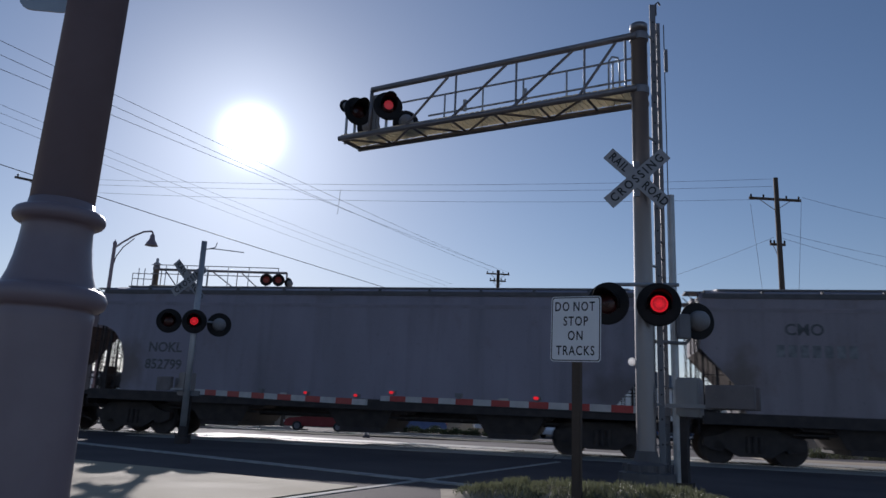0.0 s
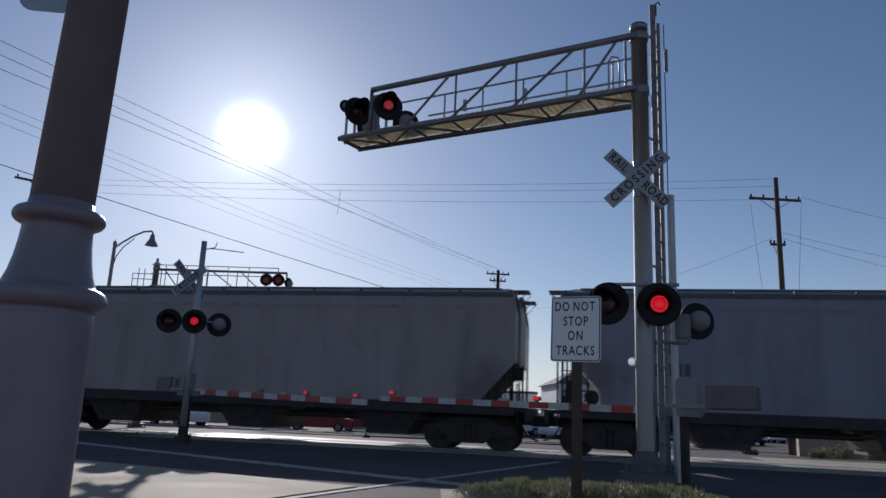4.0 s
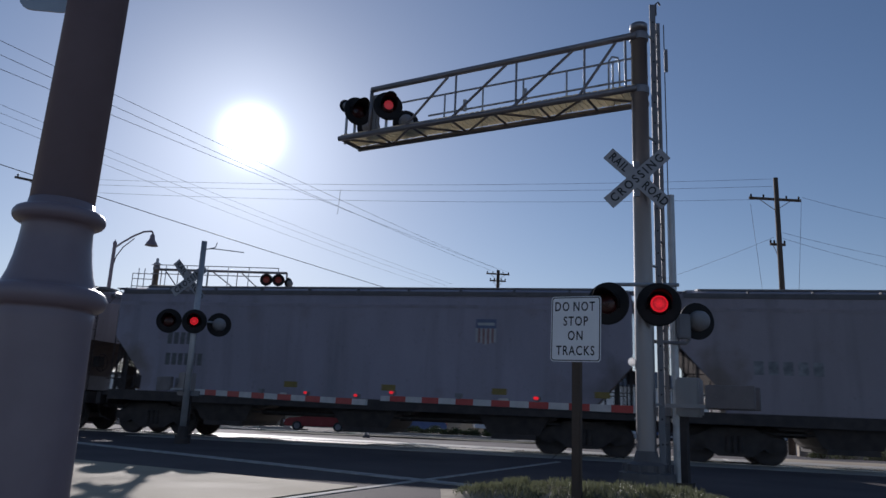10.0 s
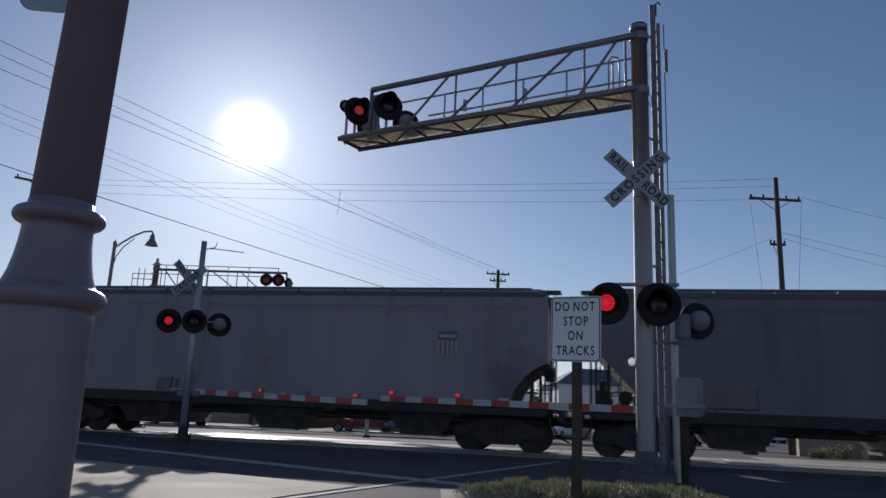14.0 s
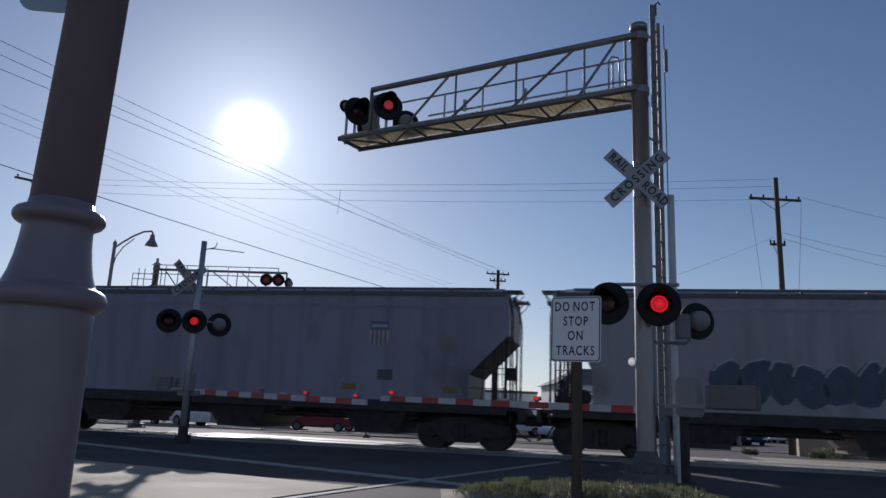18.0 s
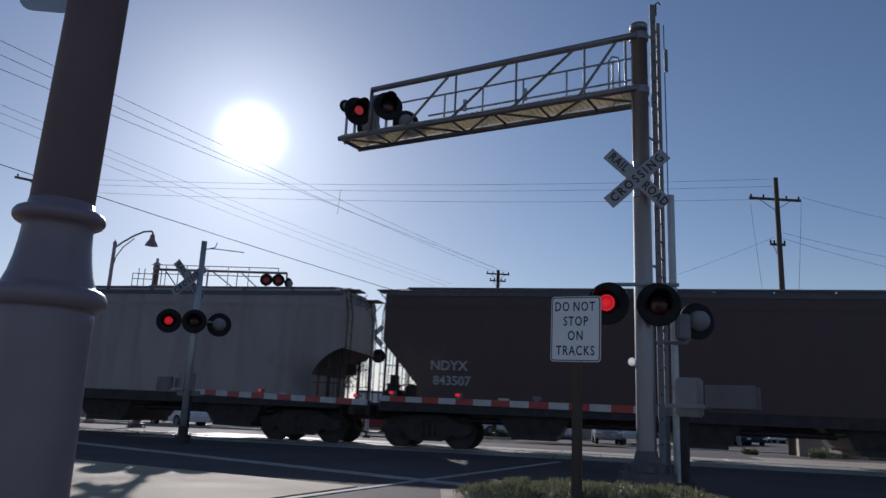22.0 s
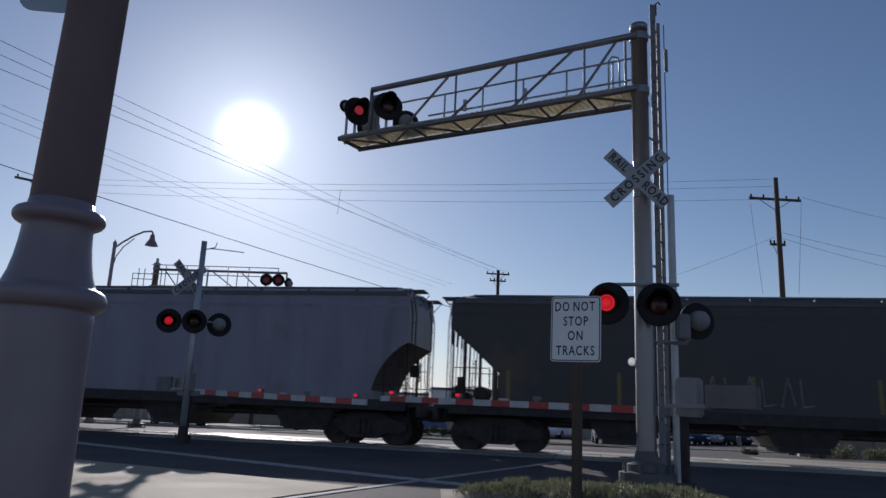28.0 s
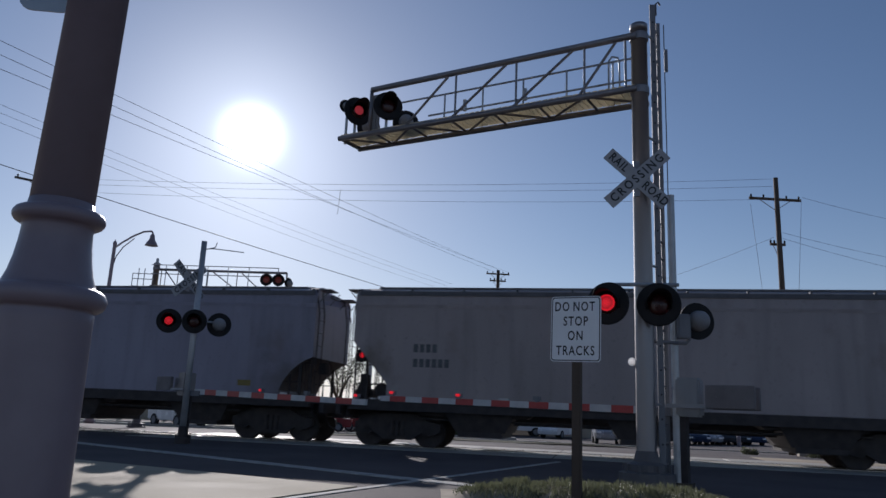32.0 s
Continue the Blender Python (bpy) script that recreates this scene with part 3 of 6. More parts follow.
LOOKS = {0: (G0, "straight", "grey covered hopper car with dark painted marks"), 1: (G3, "curved", BLUE_L), 2: (G0, "straight", "grey covered hopper car with red and white graffiti"),
         3: (G3, "straight", "bluish covered hopper car with huge cream block graffiti"), 4: (G1, "curved", "light grey covered hopper railroad car"), 5: (G3, "straight", BLUE_L),
         7: (G0, "straight", GREY_L), 8: (G2, "straight", TAN_L), 9: (G1, "straight", "light grey covered hopper car with black marks"), 10: (G3, "straight", BLUE_L), 11: (G0, "straight", GREY_L),
         13: (G3, "straight", BLUE_L), 14: (G1, "straight", BLUE_L), 16: (G0, "straight", GREY_L), 18: (G0, "straight", GREY_L), 21: (G2, "straight", TAN_L),
         22: (G1, "curved", "light grey covered hopper car with dark tags low on its side"), 23: (G3, "straight", BLUE_L), 24: (G3, "straight", "bluish covered hopper car with outlined white graffiti"),
         25: (G1, "straight", "light grey hopper car with a paler number patch"), 26: (G0, "straight", GREY_L), 17: (P_SLATE, "straight", "dark slate grey covered hopper railroad car"), 28: (G2, "straight", TAN_L), 29: (G3, "straight", BLUE_L), 31: (G0, "straight", GREY_L),
         33: (G0, "straight", "grey covered hopper car with small red tags"), 35: (G3, "straight", BLUE_L), 37: (G3, "straight", BLUE_L), 39: (G2, "straight", TAN_L), 40: (G3, "straight", BLUE_L)}
DARK = {27: (P_UMBER, "straight", "dark brown-grey covered hopper railroad car", 4.48), 34: (P_BLACK, "wide", "black covered hopper car with yellow reflector bars", 4.27),
        36: (P_GREEN, "straight", "dark green covered hopper railroad car", 4.46), 38: (P_BROWN, "straight", "dark oxide brown covered hopper railroad car", 4.48)}
HEADS = {2: (1.14, 3.39, 2.31), 5: (1.05, 2.75, 1.5), 8: (1.17, 3.11, 2.27), 11: (1.05, 2.6, 1.5), 14: (1.06, 2.86, 1.76), 16: (1.0, 2.7, 1.5), 17: (0.9, 2.8, 2.05), 23: (1.1, 3.2, 2.2), 25: (1.1, 3.1, 2.1), 27: (0.85, 2.6, 1.6), 28: (0.9, 2.75, 1.95), 31: (0.34, 2.85, 2.26), 34: (1.2, 3.25, 2.1), 35: (1.05, 2.95, 1.55), 36: (0.9, 2.6, 1.5), 37: (1.1, 2.75, 1.6), 38: (0.65, 2.87, 1.86)}     # other cut-away front corners
ROUND_HEADS = {5, 11, 14, 16, 17, 18, 22, 27, 28, 29, 31, 35, 36, 38, 40}                # whose cut is an arch
CARS, BY_INDEX = [], {}
for k, (front, back) in enumerate(zip(JOINTS, JOINTS[1:])):
    if k in DARK:
        paint, style, label, ze = DARK[k]
    else:
        paint, style, label = LOOKS.get(k, (GREYS[k % 4], "curved" if k in (15, 30) else "straight", GREY_L))
        ze = 4.48
    L = round(front - back, 1)
    car, body = covered_hopper(L, paint, style, label, ze, HEADS.get(k, (1.0, 2.45, 1.45)), k in ROUND_HEADS)
    BY_INDEX[k] = car
    CARS.append((car, (front + back) / 2))


# ---- paint and lettering on the cars' sides ----
SIDE = -1.56
P_CREAM = surface("cream_spray_paint", (0.5, 0.47, 0.38), (0.62, 0.59, 0.5), 2.0, 0.6, bump=0.03)
P_NAVY = surface("navy_spray_paint", (0.03, 0.04, 0.07), (0.06, 0.07, 0.11), 2.0, 0.6, bump=0.03)
P_SPRAYRED = surface("red_spray_paint", (0.12, 0.04, 0.05), (0.18, 0.058, 0.068), 2.0, 0.6, bump=0.03)
P_SPRAYWHITE = surface("white_spray_paint", (0.55, 0.55, 0.55), (0.7, 0.7, 0.7), 2.0, 0.6, bump=0.03)
P_FADED = surface("faded_spray_paint", (0.1, 0.1, 0.11), (0.3, 0.3, 0.31), 5.0, 0.7, bump=0.03)
P_PALE = surface("pale_spray_paint", (0.36, 0.37, 0.41), (0.47, 0.48, 0.52), 2.0, 0.6, bump=0.03)
P_SMEAR = surface("smeared_spray_paint", (0.12, 0.115, 0.13), (0.23, 0.22, 0.245), 4.0, 0.7, bump=0.03)
P_STENCIL = surface("stencil_paint", (0.07, 0.07, 0.074), (0.13, 0.13, 0.135), 6.0, 0.6, bump=0.02)
P_YELLOW = surface("yellow_reflector", (0.16, 0.115, 0.02), (0.23, 0.165, 0.03), 6.0, 0.4, bump=0.02)
P_BLUE = surface("blue_emblem", (0.09, 0.11, 0.19), (0.13, 0.15, 0.24), 4.0, 0.5, bump=0.02)
P_EMBLEMRED = surface("faded_red_stripe", (0.2, 0.09, 0.09), (0.28, 0.14, 0.14), 4.0, 0.6, bump=0.02)
P_EMBLEMWHITE = surface("faded_white_stripe", (0.33, 0.33, 0.33), (0.45, 0.45, 0.45), 4.0, 0.6, bump=0.02)
P_TAGBLUE = surface("blue_spray_paint", (0.05, 0.066, 0.10), (0.095, 0.115, 0.16), 2.0, 0.6, bump=0.02)


def plate(name, car, x0, x1, z0, z1, material, label="", lift=0.0):
    return part(name, box(B(), x0, x1, SIDE - 0.004 - lift, SIDE - lift, z0, z1), material, car, label)


def ribbons(name, car, lines, width, material, label, lift, m=None, square=None):
    """Painted strokes: each line is a run of points in x and z on the side."""
    i = 0
    for line in lines:
        b = B()
        for (xa, za), (xb, zb) in zip(line, line[1:]):
            d = Vector((xb - xa, 0, zb - za))
            if d.length < 1e-4:
                continue
            d.normalize()
            nrm = Vector((-d.z, 0, d.x)) * width / 2
            ext = d * (width * 0.3 if square is None else square)
            y = SIDE - lift - 0.0006 * (i % 6)
            i += 1
            pa, pb = Vector((xa, y, za)) - ext, Vector((xb, y, zb)) + ext
            vs = [b.verts.new(p) for p in (pa - nrm, pb - nrm, pb + nrm, pa + nrm)]
            b.faces.new(vs)
        bmesh.ops.recalc_face_normals(b, faces=b.faces)
        bmesh.ops.solidify(b, geom=b.faces[:], thickness=0.0003)
        part(name, b, material, car, label, m=m)


def marks(k, lines, x, z, size, material=None):
    for i, text in enumerate(lines):
        words("lettering", text, size, material or P_STENCIL, BY_INDEX[k], pose(x, SIDE - 0.003, z - i * size * 1.25, 90), "stencilled reporting mark", fat=size * 0.02, extrude=0.001)


def mark_bars(k, x0, x1, z0, z1, material=None):
    """Marks too blurred to read: two rows of short bars."""
    h = (z1 - z0) * 0.36
    for z in (z1 - h, z0):
        n = 4 if z > z0 else 6
        w = (x1 - x0) / 6
        for i in range(n):
            plate("mark_bar", BY_INDEX[k], x0 + i * w, x0 + i * w + w * 0.72, z, z + h, material or P_STENCIL)


def shield(k, x, z):
    car = BY_INDEX[k]
    e = plate("emblem", car, x, x + 0.58, z + 0.46, z + 0.72, P_BLUE, "blue and striped shield emblem")
    part("emblem_band", box(B(), x + 0.05, x + 0.53, SIDE - 0.006, SIDE - 0.002, z + 0.54, z + 0.62), P_EMBLEMWHITE, e)
    for i in range(9):
        part("emblem_stripe", box(B(), x + i * 0.0645, x + i * 0.0645 + 0.06, SIDE - 0.004, SIDE, z + 0.07 * abs(i - 4) / 4, z + 0.455), P_EMBLEMRED if i % 2 else P_EMBLEMWHITE, e)


def cutout_marks():
    marks(9, ("CMO", "21093"), -5.2, 3.0, 0.5)
    marks(23, ("CMO", "28232"), -5.85, 2.98, 0.52)
    plate("number_patch", BY_INDEX[25], -5.75, -4.2, 1.75, 3.4, G2, "paler painted patch")
    words("lettering", "UP", 0.5, P_STENCIL, BY_INDEX[25], pose(-5.2, SIDE - 0.008, 3.1, 90), "stencilled reporting mark", fat=0.01)
    words("lettering", "92756", 0.5, P_STENCIL, BY_INDEX[25], pose(-4.98, SIDE - 0.008, 2.5, 90), "stencilled car number", fat=0.01)
    marks(36, ("NDYX", "845911"), -6.35, 2.43, 0.38, P_EMBLEMWHITE)
    for k, x0, x1, z0, z1 in ((15, -6.6, -5.3, 2.2, 3.1), (4, -6.1, -4.9, 2.2, 3.1),
                              (20, -6.07, -4.65, 2.3, 3.2), (21, -5.94, -4.8, 2.8, 3.6), (28, -6.4, -4.9, 2.71, 3.6), (39, -6.05, -4.95, 2.24, 2.9), (11, -6.1, -4.9, 2.2, 3.1), (30, -6.1, -4.7, 2.1, 3.2),
                              (35, -6.0, -4.9, 2.2, 3.0), (13, -6.1, -4.8, 2.1, 3.1), (5, -6.1, -4.9, 2.2, 3.1), (29, -6.1, -4.9, 2.2, 3.1)):
        mark_bars(k, x0, x1, z0, z1)
    for k in (9, 15):
        for z in (2.9, 2.72):
            plate("mark_bar", BY_INDEX[k], 6.0 if k == 9 else 4.8, 7.05 if k == 9 else 5.8, z, z + 0.12, P_STENCIL)
    for i in range(4):
        plate("mark_bar", BY_INDEX[38], -6.42 + i * 0.2, -6.28 + i * 0.2, 2.14, 2.34, P_EMBLEMWHITE)
    words("lettering", "643388", 0.32, P_EMBLEMWHITE, BY_INDEX[38], pose(-6.02, SIDE - 0.003, 1.93, 90), "stencilled car number", fat=0.006)
    words("lettering", "NDYX", 0.38, P_EMBLEMWHITE, BY_INDEX[27], pose(-6.5, SIDE - 0.003, 2.3, 90), "stencilled reporting mark", fat=0.006)
    words("lettering", "843507", 0.36, P_EMBLEMWHITE, BY_INDEX[27], pose(-6.4, SIDE - 0.003, 1.88, 90), "stencilled car number", fat=0.006)
    marks(0, ("CMO",), -5.69, 3.48, 0.42)
    for i in range(7):
        plate("mark_bar", BY_INDEX[0], -6.39 + i * 0.29, -6.19 + i * 0.29, 2.77, 3.09, P_FADED)
    for i in range(5):
        plate("mark_bar", BY_INDEX[12], -6.42 + i * 0.36, -6.18 + i * 0.36, 2.3, 2.65, P_FADED)
    marks(1, ("NOKL", "852799"), -6.05, 2.62, 0.42)
    marks(2, ("CMO", "20242"), -5.78, 3.03, 0.54)
    marks(16, ("UP",), -5.9, 3.03, 0.5)
    for i in range(5):
        plate("mark_bar", BY_INDEX[16], -6.3 + i * 0.2, -6.16 + i * 0.2, 2.3, 2.62, P_STENCIL)
    marks(8, ("CMO", "20628"), -5.07, 2.82, 0.5)
    marks(14, ("UP", "93194"), -5.69, 3.02, 0.52)
    for k, x, z in ((2, 4.38, 2.78), (8, 5.3, 2.54), (9, 5.26, 2.52), (10, 4.3, 2.95), (12, 4.2, 2.95), (13, 3.6, 2.93), (15, 4.0, 2.7), (17, 3.3, 2.9), (18, 5.15, 2.57), (21, 3.9, 2.98), (23, 4.45, 2.83), (24, 4.5, 2.85),
                    (29, 4.0, 2.92), (30, 4.1, 2.77), (37, 4.4, 2.85)):
        shield(k, x, z)
    for k, xs in ((10, (6.0,)), (13, (-2.1, 0.9, 4.1, 6.9)), (17, (6.1,)), (23, (3.7, 6.7)), (29, (-1.1, 4.1, 7.0)), (37, (0.1, 3.4, 6.8)), (40, (6.0,)), (12, (6.3,)), (15, (6.8,))):
        for x in xs:
            plate("reflector", BY_INDEX[k], x, x + 0.42, 1.55, 1.72, P_YELLOW, "yellow reflector")
    for x in (-7.3, -4.3, -0.9, 2.1, 6.7):
        plate("reflector", BY_INDEX[34], x, x + 0.1, 1.4, 2.25, P_YELLOW, "yellow reflector")
    for x in (-6.7, -1.2, 4.6):
        plate("reflector", BY_INDEX[38], x, x + 0.1, 1.5, 2.2, P_YELLOW, "yellow reflector")
    for k in (2, 12, 17, 21, 22, 23, 25, 30, 31):
        plate("data_panel", BY_INDEX[k], 4.75, 5.2, 1.85, 2.15, P_STENCIL, "small black data panel")


def graffiti():
    # cream block letters with a navy edge
    car = BY_INDEX[3]
    thick = [[(-6.18, 3.38), (-4.4, 3.38)], [(-4.17, 3.4), (-2.59, 3.4)], [(-2.36, 3.42), (-1.14, 3.42)], [(-5.07, 1.72), (-3.43, 1.72)], [(-3.18, 1.73), (-1.65, 1.73)],
             [(-0.81, 3.42), (0.34, 3.42)], [(0.7, 3.4), (1.75, 3.4)], [(-1.51, 1.69), (-0.18, 1.69)], [(0.38, 1.75), (1.75, 1.75)], [(2.74, 3.3), (6.29, 3.3)], [(2.3, 1.62), (5.07, 1.62)]]
    thin = [[(-5.5, 3.3), (-4.35, 1.8)], [(-3.3, 3.3), (-4.2, 1.8)], [(-3.4, 3.3), (-2.45, 1.8)], [(-1.6, 3.35), (-2.3, 1.8)], [(-0.98, 1.8), (1.3, 3.3)], [(-0.25, 3.3), (1.15, 1.8)],
            [(4.45, 3.1), (3.75, 1.75)], [(3.0, 3.2), (3.0, 2.6)], [(5.98, 3.2), (5.98, 2.58)], [(-5.95, 3.3), (-5.95, 2.75)]]
    ribbons("graffiti_edge", car, thick, 0.80, P_NAVY, "dark navy graffiti edge", 0.003, square=0.09)
    ribbons("graffiti_edge", car, thin, 0.72, P_NAVY, "dark navy graffiti edge", 0.0065, square=0.09)
    ribbons("graffiti", car, thick, 0.62, P_CREAM, "cream block graffiti", 0.011, square=0.0)
    ribbons("graffiti", car, thin, 0.53, P_CREAM, "cream block graffiti", 0.0145, square=0.0)
    # jagged red strokes with a white edge
    car = BY_INDEX[2]
    R = [[(-3.2, 2.02), (-2.81, 3.12)], [(-2.88, 3.08), (-1.94, 1.84)], [(-2.21, 3.01), (-1.94, 1.84)], [(-1.71, 2.56), (-1.61, 1.82)], [(-1.86, 3.03), (-1.51, 3.09)], [(-1.37, 3.11), (-1.04, 1.82)], [(-1.04, 1.82), (-0.63, 3.25)], [(-0.04, 2.41), (-0.61, 2.42), (-0.45, 3.0), (0.01, 2.81), (-0.04, 2.41)], [(-0.61, 2.42), (-0.37, 1.92), (0.12, 2.06)], [(0.41, 3.18), (0.63, 1.73)], [(1.61, 2.96), (0.6, 2.45)], [(0.6, 2.45), (1.92, 1.72)], [(-3.43, 2.94), (-3.05, 2.86)], [(-3.43, 2.39), (-3.08, 2.48)]]
    ribbons("graffiti_edge", car, R, 0.45, P_EMBLEMWHITE, "faded white graffiti edge", 0.003)
    ribbons("graffiti", car, R, 0.385, P_SPRAYRED, "jagged red graffiti", 0.008)
    # bubble letters with a dark outline, and a smeared tag beside them
    car = BY_INDEX[24]
    rng = random.Random(5)
    bubbles = [[(-4.31, 1.85), (-4.32, 2.96), (-4.08, 2.32), (-3.98, 2.97), (-3.73, 1.87)], [(-3.67, 2.97), (-3.59, 1.96), (-3.38, 1.91), (-3.45, 2.89), (-3.67, 2.97)], [(-3.21, 2.65), (-3.13, 1.89)], [(-3.32, 3.04), (-3.22, 3.07)], [(-2.76, 3.03), (-2.99, 2.83), (-2.78, 2.49), (-2.63, 2.16), (-2.84, 1.9)], [(-2.6, 3.08), (-2.38, 1.94), (-2.27, 2.67), (-2.01, 1.95), (-2.03, 3.09)], [(-1.78, 2.75), (-1.7, 1.93)], [(-1.86, 3.06), (-1.77, 3.1)], [(-1.36, 3.05), (-1.55, 2.84), (-1.38, 2.52), (-1.25, 2.22), (-1.46, 1.94)], [(-1.09, 3.02), (-1.05, 2.06), (-0.83, 2.03), (-0.88, 2.99), (-1.09, 3.02)], [(-0.74, 3.08), (-0.65, 2.58), (-0.42, 2.59), (-0.37, 3.09)], [(-0.42, 2.59), (-0.49, 1.93)], [(-0.03, 2.76), (-0.12, 2.36)]]
    ribbons("graffiti_edge", car, bubbles, 0.33, P_NAVY, "dark graffiti outline", 0.003)
    ribbons("graffiti", car, bubbles, 0.21, P_PALE, "pale grey-blue bubble letters", 0.008)
    ribbons("graffiti_edge", car, [[(x - 0.05, z + 0.03) for x, z in p[:2]] for p in bubbles], 0.035, P_SPRAYWHITE, "thin white highlights", 0.013)
    ribbons("graffiti", car, [[(0.91, 3.29), (2.22, 3.37)], [(2.4, 3.24), (3.26, 3.33)], [(3.6, 3.22), (4.19, 3.14)], [(3.92, 2.53), (4.37, 2.5)]], 0.34, P_SMEAR, "dark smeared spray paint", 0.003)
    ribbons("graffiti", car, [[(0.89, 2.98), (1.28, 2.79), (1.57, 2.93)], [(1.66, 2.93), (2.06, 2.84), (2.29, 3.02)], [(2.6, 3.03), (2.75, 2.46)], [(2.81, 2.95), (2.91, 2.2)], [(2.9, 2.99), (3.29, 3.01)], [(3.48, 2.97), (3.59, 2.56), (3.74, 2.97)], [(4.61, 2.91), (4.94, 2.84), (5.16, 2.6)], [(1.42, 2.62), (1.38, 2.16)]], 0.06, P_PALE, "pale sprayed drips", 0.008)
    # dark tags low on another side
    fills, rims = [], []
    for i in range(9):
        x, wx, top = -3.55 + i * 0.68, 0.43 + 0.07 * math.sin(i * 2.3), 2.62 + 0.1 * math.sin(i * 1.3)
        low = 1.55 + 0.06 * math.cos(i * 2.9)
        lean = 0.12 * math.sin(i * 1.7)
        ring = [(x + wx * math.cos(a) + lean * math.sin(a), (top + low) / 2 + (top - low) / 2 * math.sin(a) * (1 - 0.12 * math.cos(3 * a + i))) for a in [2 * math.pi * q / 14 for q in range(15)]]
        for q in (0.25, 0.55, 0.85):
            fills.append([(x + (px - x) * q, (top + low) / 2 + (pz - (top + low) / 2) * q) for px, pz in ring])
        rims.append(ring)
        rims.append([(x - 0.12, low + 0.35), (x + 0.02 + lean, (top + low) / 2 + 0.1), (x + 0.14, top - 0.3)] if i % 2 else [(x + 0.1 * math.cos(a), (top + low) / 2 + 0.16 * math.sin(a)) for a in [2 * math.pi * q / 8 for q in range(9)]])
    ribbons("graffiti", BY_INDEX[22], fills, 0.2, P_TAGBLUE, "dark blue bubble letters", 0.003)
    ribbons("graffiti_edge", BY_INDEX[22], rims, 0.05, P_STENCIL, "dark outlines", 0.008)
    ribbons("graffiti_edge", BY_INDEX[22], [[(px + 0.05, pz + 0.04) for px, pz in r[3:7]] for r in rims if len(r) > 10], 0.05, P_EMBLEMWHITE, "thin pale highlights", 0.013)
    tags = [[(2.7 + i * 0.3, 2.3), (2.9 + i * 0.3, 2.3 + rng.uniform(-0.15, 0.2))] for i in range(11)]
    ribbons("graffiti", BY_INDEX[22], tags, 0.07, P_STENCIL, "small dark tag", 0.003)
    # white scrawl on the black car
    tags = []
    for i in range(9):
        x = -3.4 + i * 0.46
        tags.append([(x, 1.5), (x + 0.16, 2.25), (x + 0.32, 1.55)] if i % 2 else [(x, 2.2), (x + 0.04, 1.5), (x + 0.3, 1.55)])
    ribbons("graffiti", BY_INDEX[34], tags, 0.03, P_FADED, "faded thin scrawl", 0.003)
    tags = [[(-8.2 + i * 0.15, 2.95 + rng.uniform(0, 0.12)), (-8.1 + i * 0.15, 3.4 + rng.uniform(-0.12, 0.1)), (-8.0 + i * 0.15, 3.0)] for i in range(6)]
    ribbons("graffiti", BY_INDEX[33], tags, 0.07, P_SPRAYRED, "small red tag", 0.003)


cutout_marks()
graffiti()


# ---- crossing signals ----
BULBS = []                                                        # (lamp, True for the first half of the flash, None for steady)


def flasher_meshes():
    to_y = pose(0, 0, 0, 90)                                      # z axis to -y: the lamp faces -y
    face = mesh_of(turned(B(), [(0.0, 0.0), (0.285, 0.0), (0.305, -0.012), (0.305, -0.025), (0.14, -0.026), (0.0, -0.026)], 32, to_y), M_BLACK, False)
    back = mesh_of(turned(B(), [(0.165, -0.026), (0.17, -0.06), (0.155, -0.16), (0.1, -0.22), (0.0, -0.24)], 24, to_y), M_HOUSING, True)
    lens = mesh_of(turned(B(), [(0.152, 0.0), (0.15, 0.02), (0.1, 0.04), (0.0, 0.052)], 24, to_y), M_LENS, True)
    side = mesh_of(turned(B(), [(0.0, 0.0), (0.098, 0.0), (0.096, 0.012), (0.06, 0.02), (0.0, 0.024)], 24, to_y), M_SIDE, True)
    faint = mesh_of(turned(B(), [(0.0, 0.0), (0.098, 0.0), (0.096, 0.012), (0.06, 0.02), (0.0, 0.024)], 24, to_y), M_FAINT, True)
    lamp = mesh_of(turned(B(), [(0.0, 0.0), (0.118, 0.0), (0.116, 0.012), (0.07, 0.02), (0.0, 0.024)], 24, to_y), M_GLOW, True)
    b = B()
    n = 20
    rows = []
    for r, y0 in ((0.168, 0.0), (0.168, 1.0), (0.176, 1.0), (0.176, 0.0)):
        row = []
        for i in range(n + 1):
            a = radians(-25) + radians(230) * i / n
            depth = 0.10 + 0.26 * max(0.0, math.sin(a)) if y0 else 0.0
            row.append(b.verts.new((r * math.cos(a), -depth, r * math.sin(a))))
        rows.append(row)
    for k in range(4):
        p, q = rows[k], rows[(k + 1) % 4]
        for i in range(n):
            b.faces.new((p[i], p[i + 1], q[i + 1], q[i]))
    for i in (0, n):
        b.faces.new([rows[k][i] for k in range(4)])
    bmesh.ops.recalc_face_normals(b, faces=b.faces)
    hood = mesh_of(b, M_BLACK, True)
    return face, back, lens, lamp, hood, faint, side


FLASHER = flasher_meshes()


def flasher(parent, m, first, size=1.0, dull=False, aside=False):
    """One railway flasher under a signal; first: lit in the first half of the flash."""
    face, back, lens, lamp, hood, faint, side = FLASHER
    f = link("flasher", face, parent, "round black flasher with a hooded red lens", m @ Matrix.Scale(size, 4))
    link("housing", back, f, "grey metal housing")
    if dull:
        part("lens", turned(B(), [(0.16, 0.0), (0.15, 0.02), (0.1, 0.05), (0.0, 0.06)], 20, pose(0, 0, 0, 90)), M_DULL, f, "dull red lens lit through from behind", smooth=True)
        link("hood", hood, f)
        return f
    link("lens", lens, f, "dark red lens")
    link("hood", hood, f)
    BULBS.append((link("lamp", faint if aside == 2 else side if aside else lamp, f, "lit red lamp"), first, 0.052, -0.03))
    return f


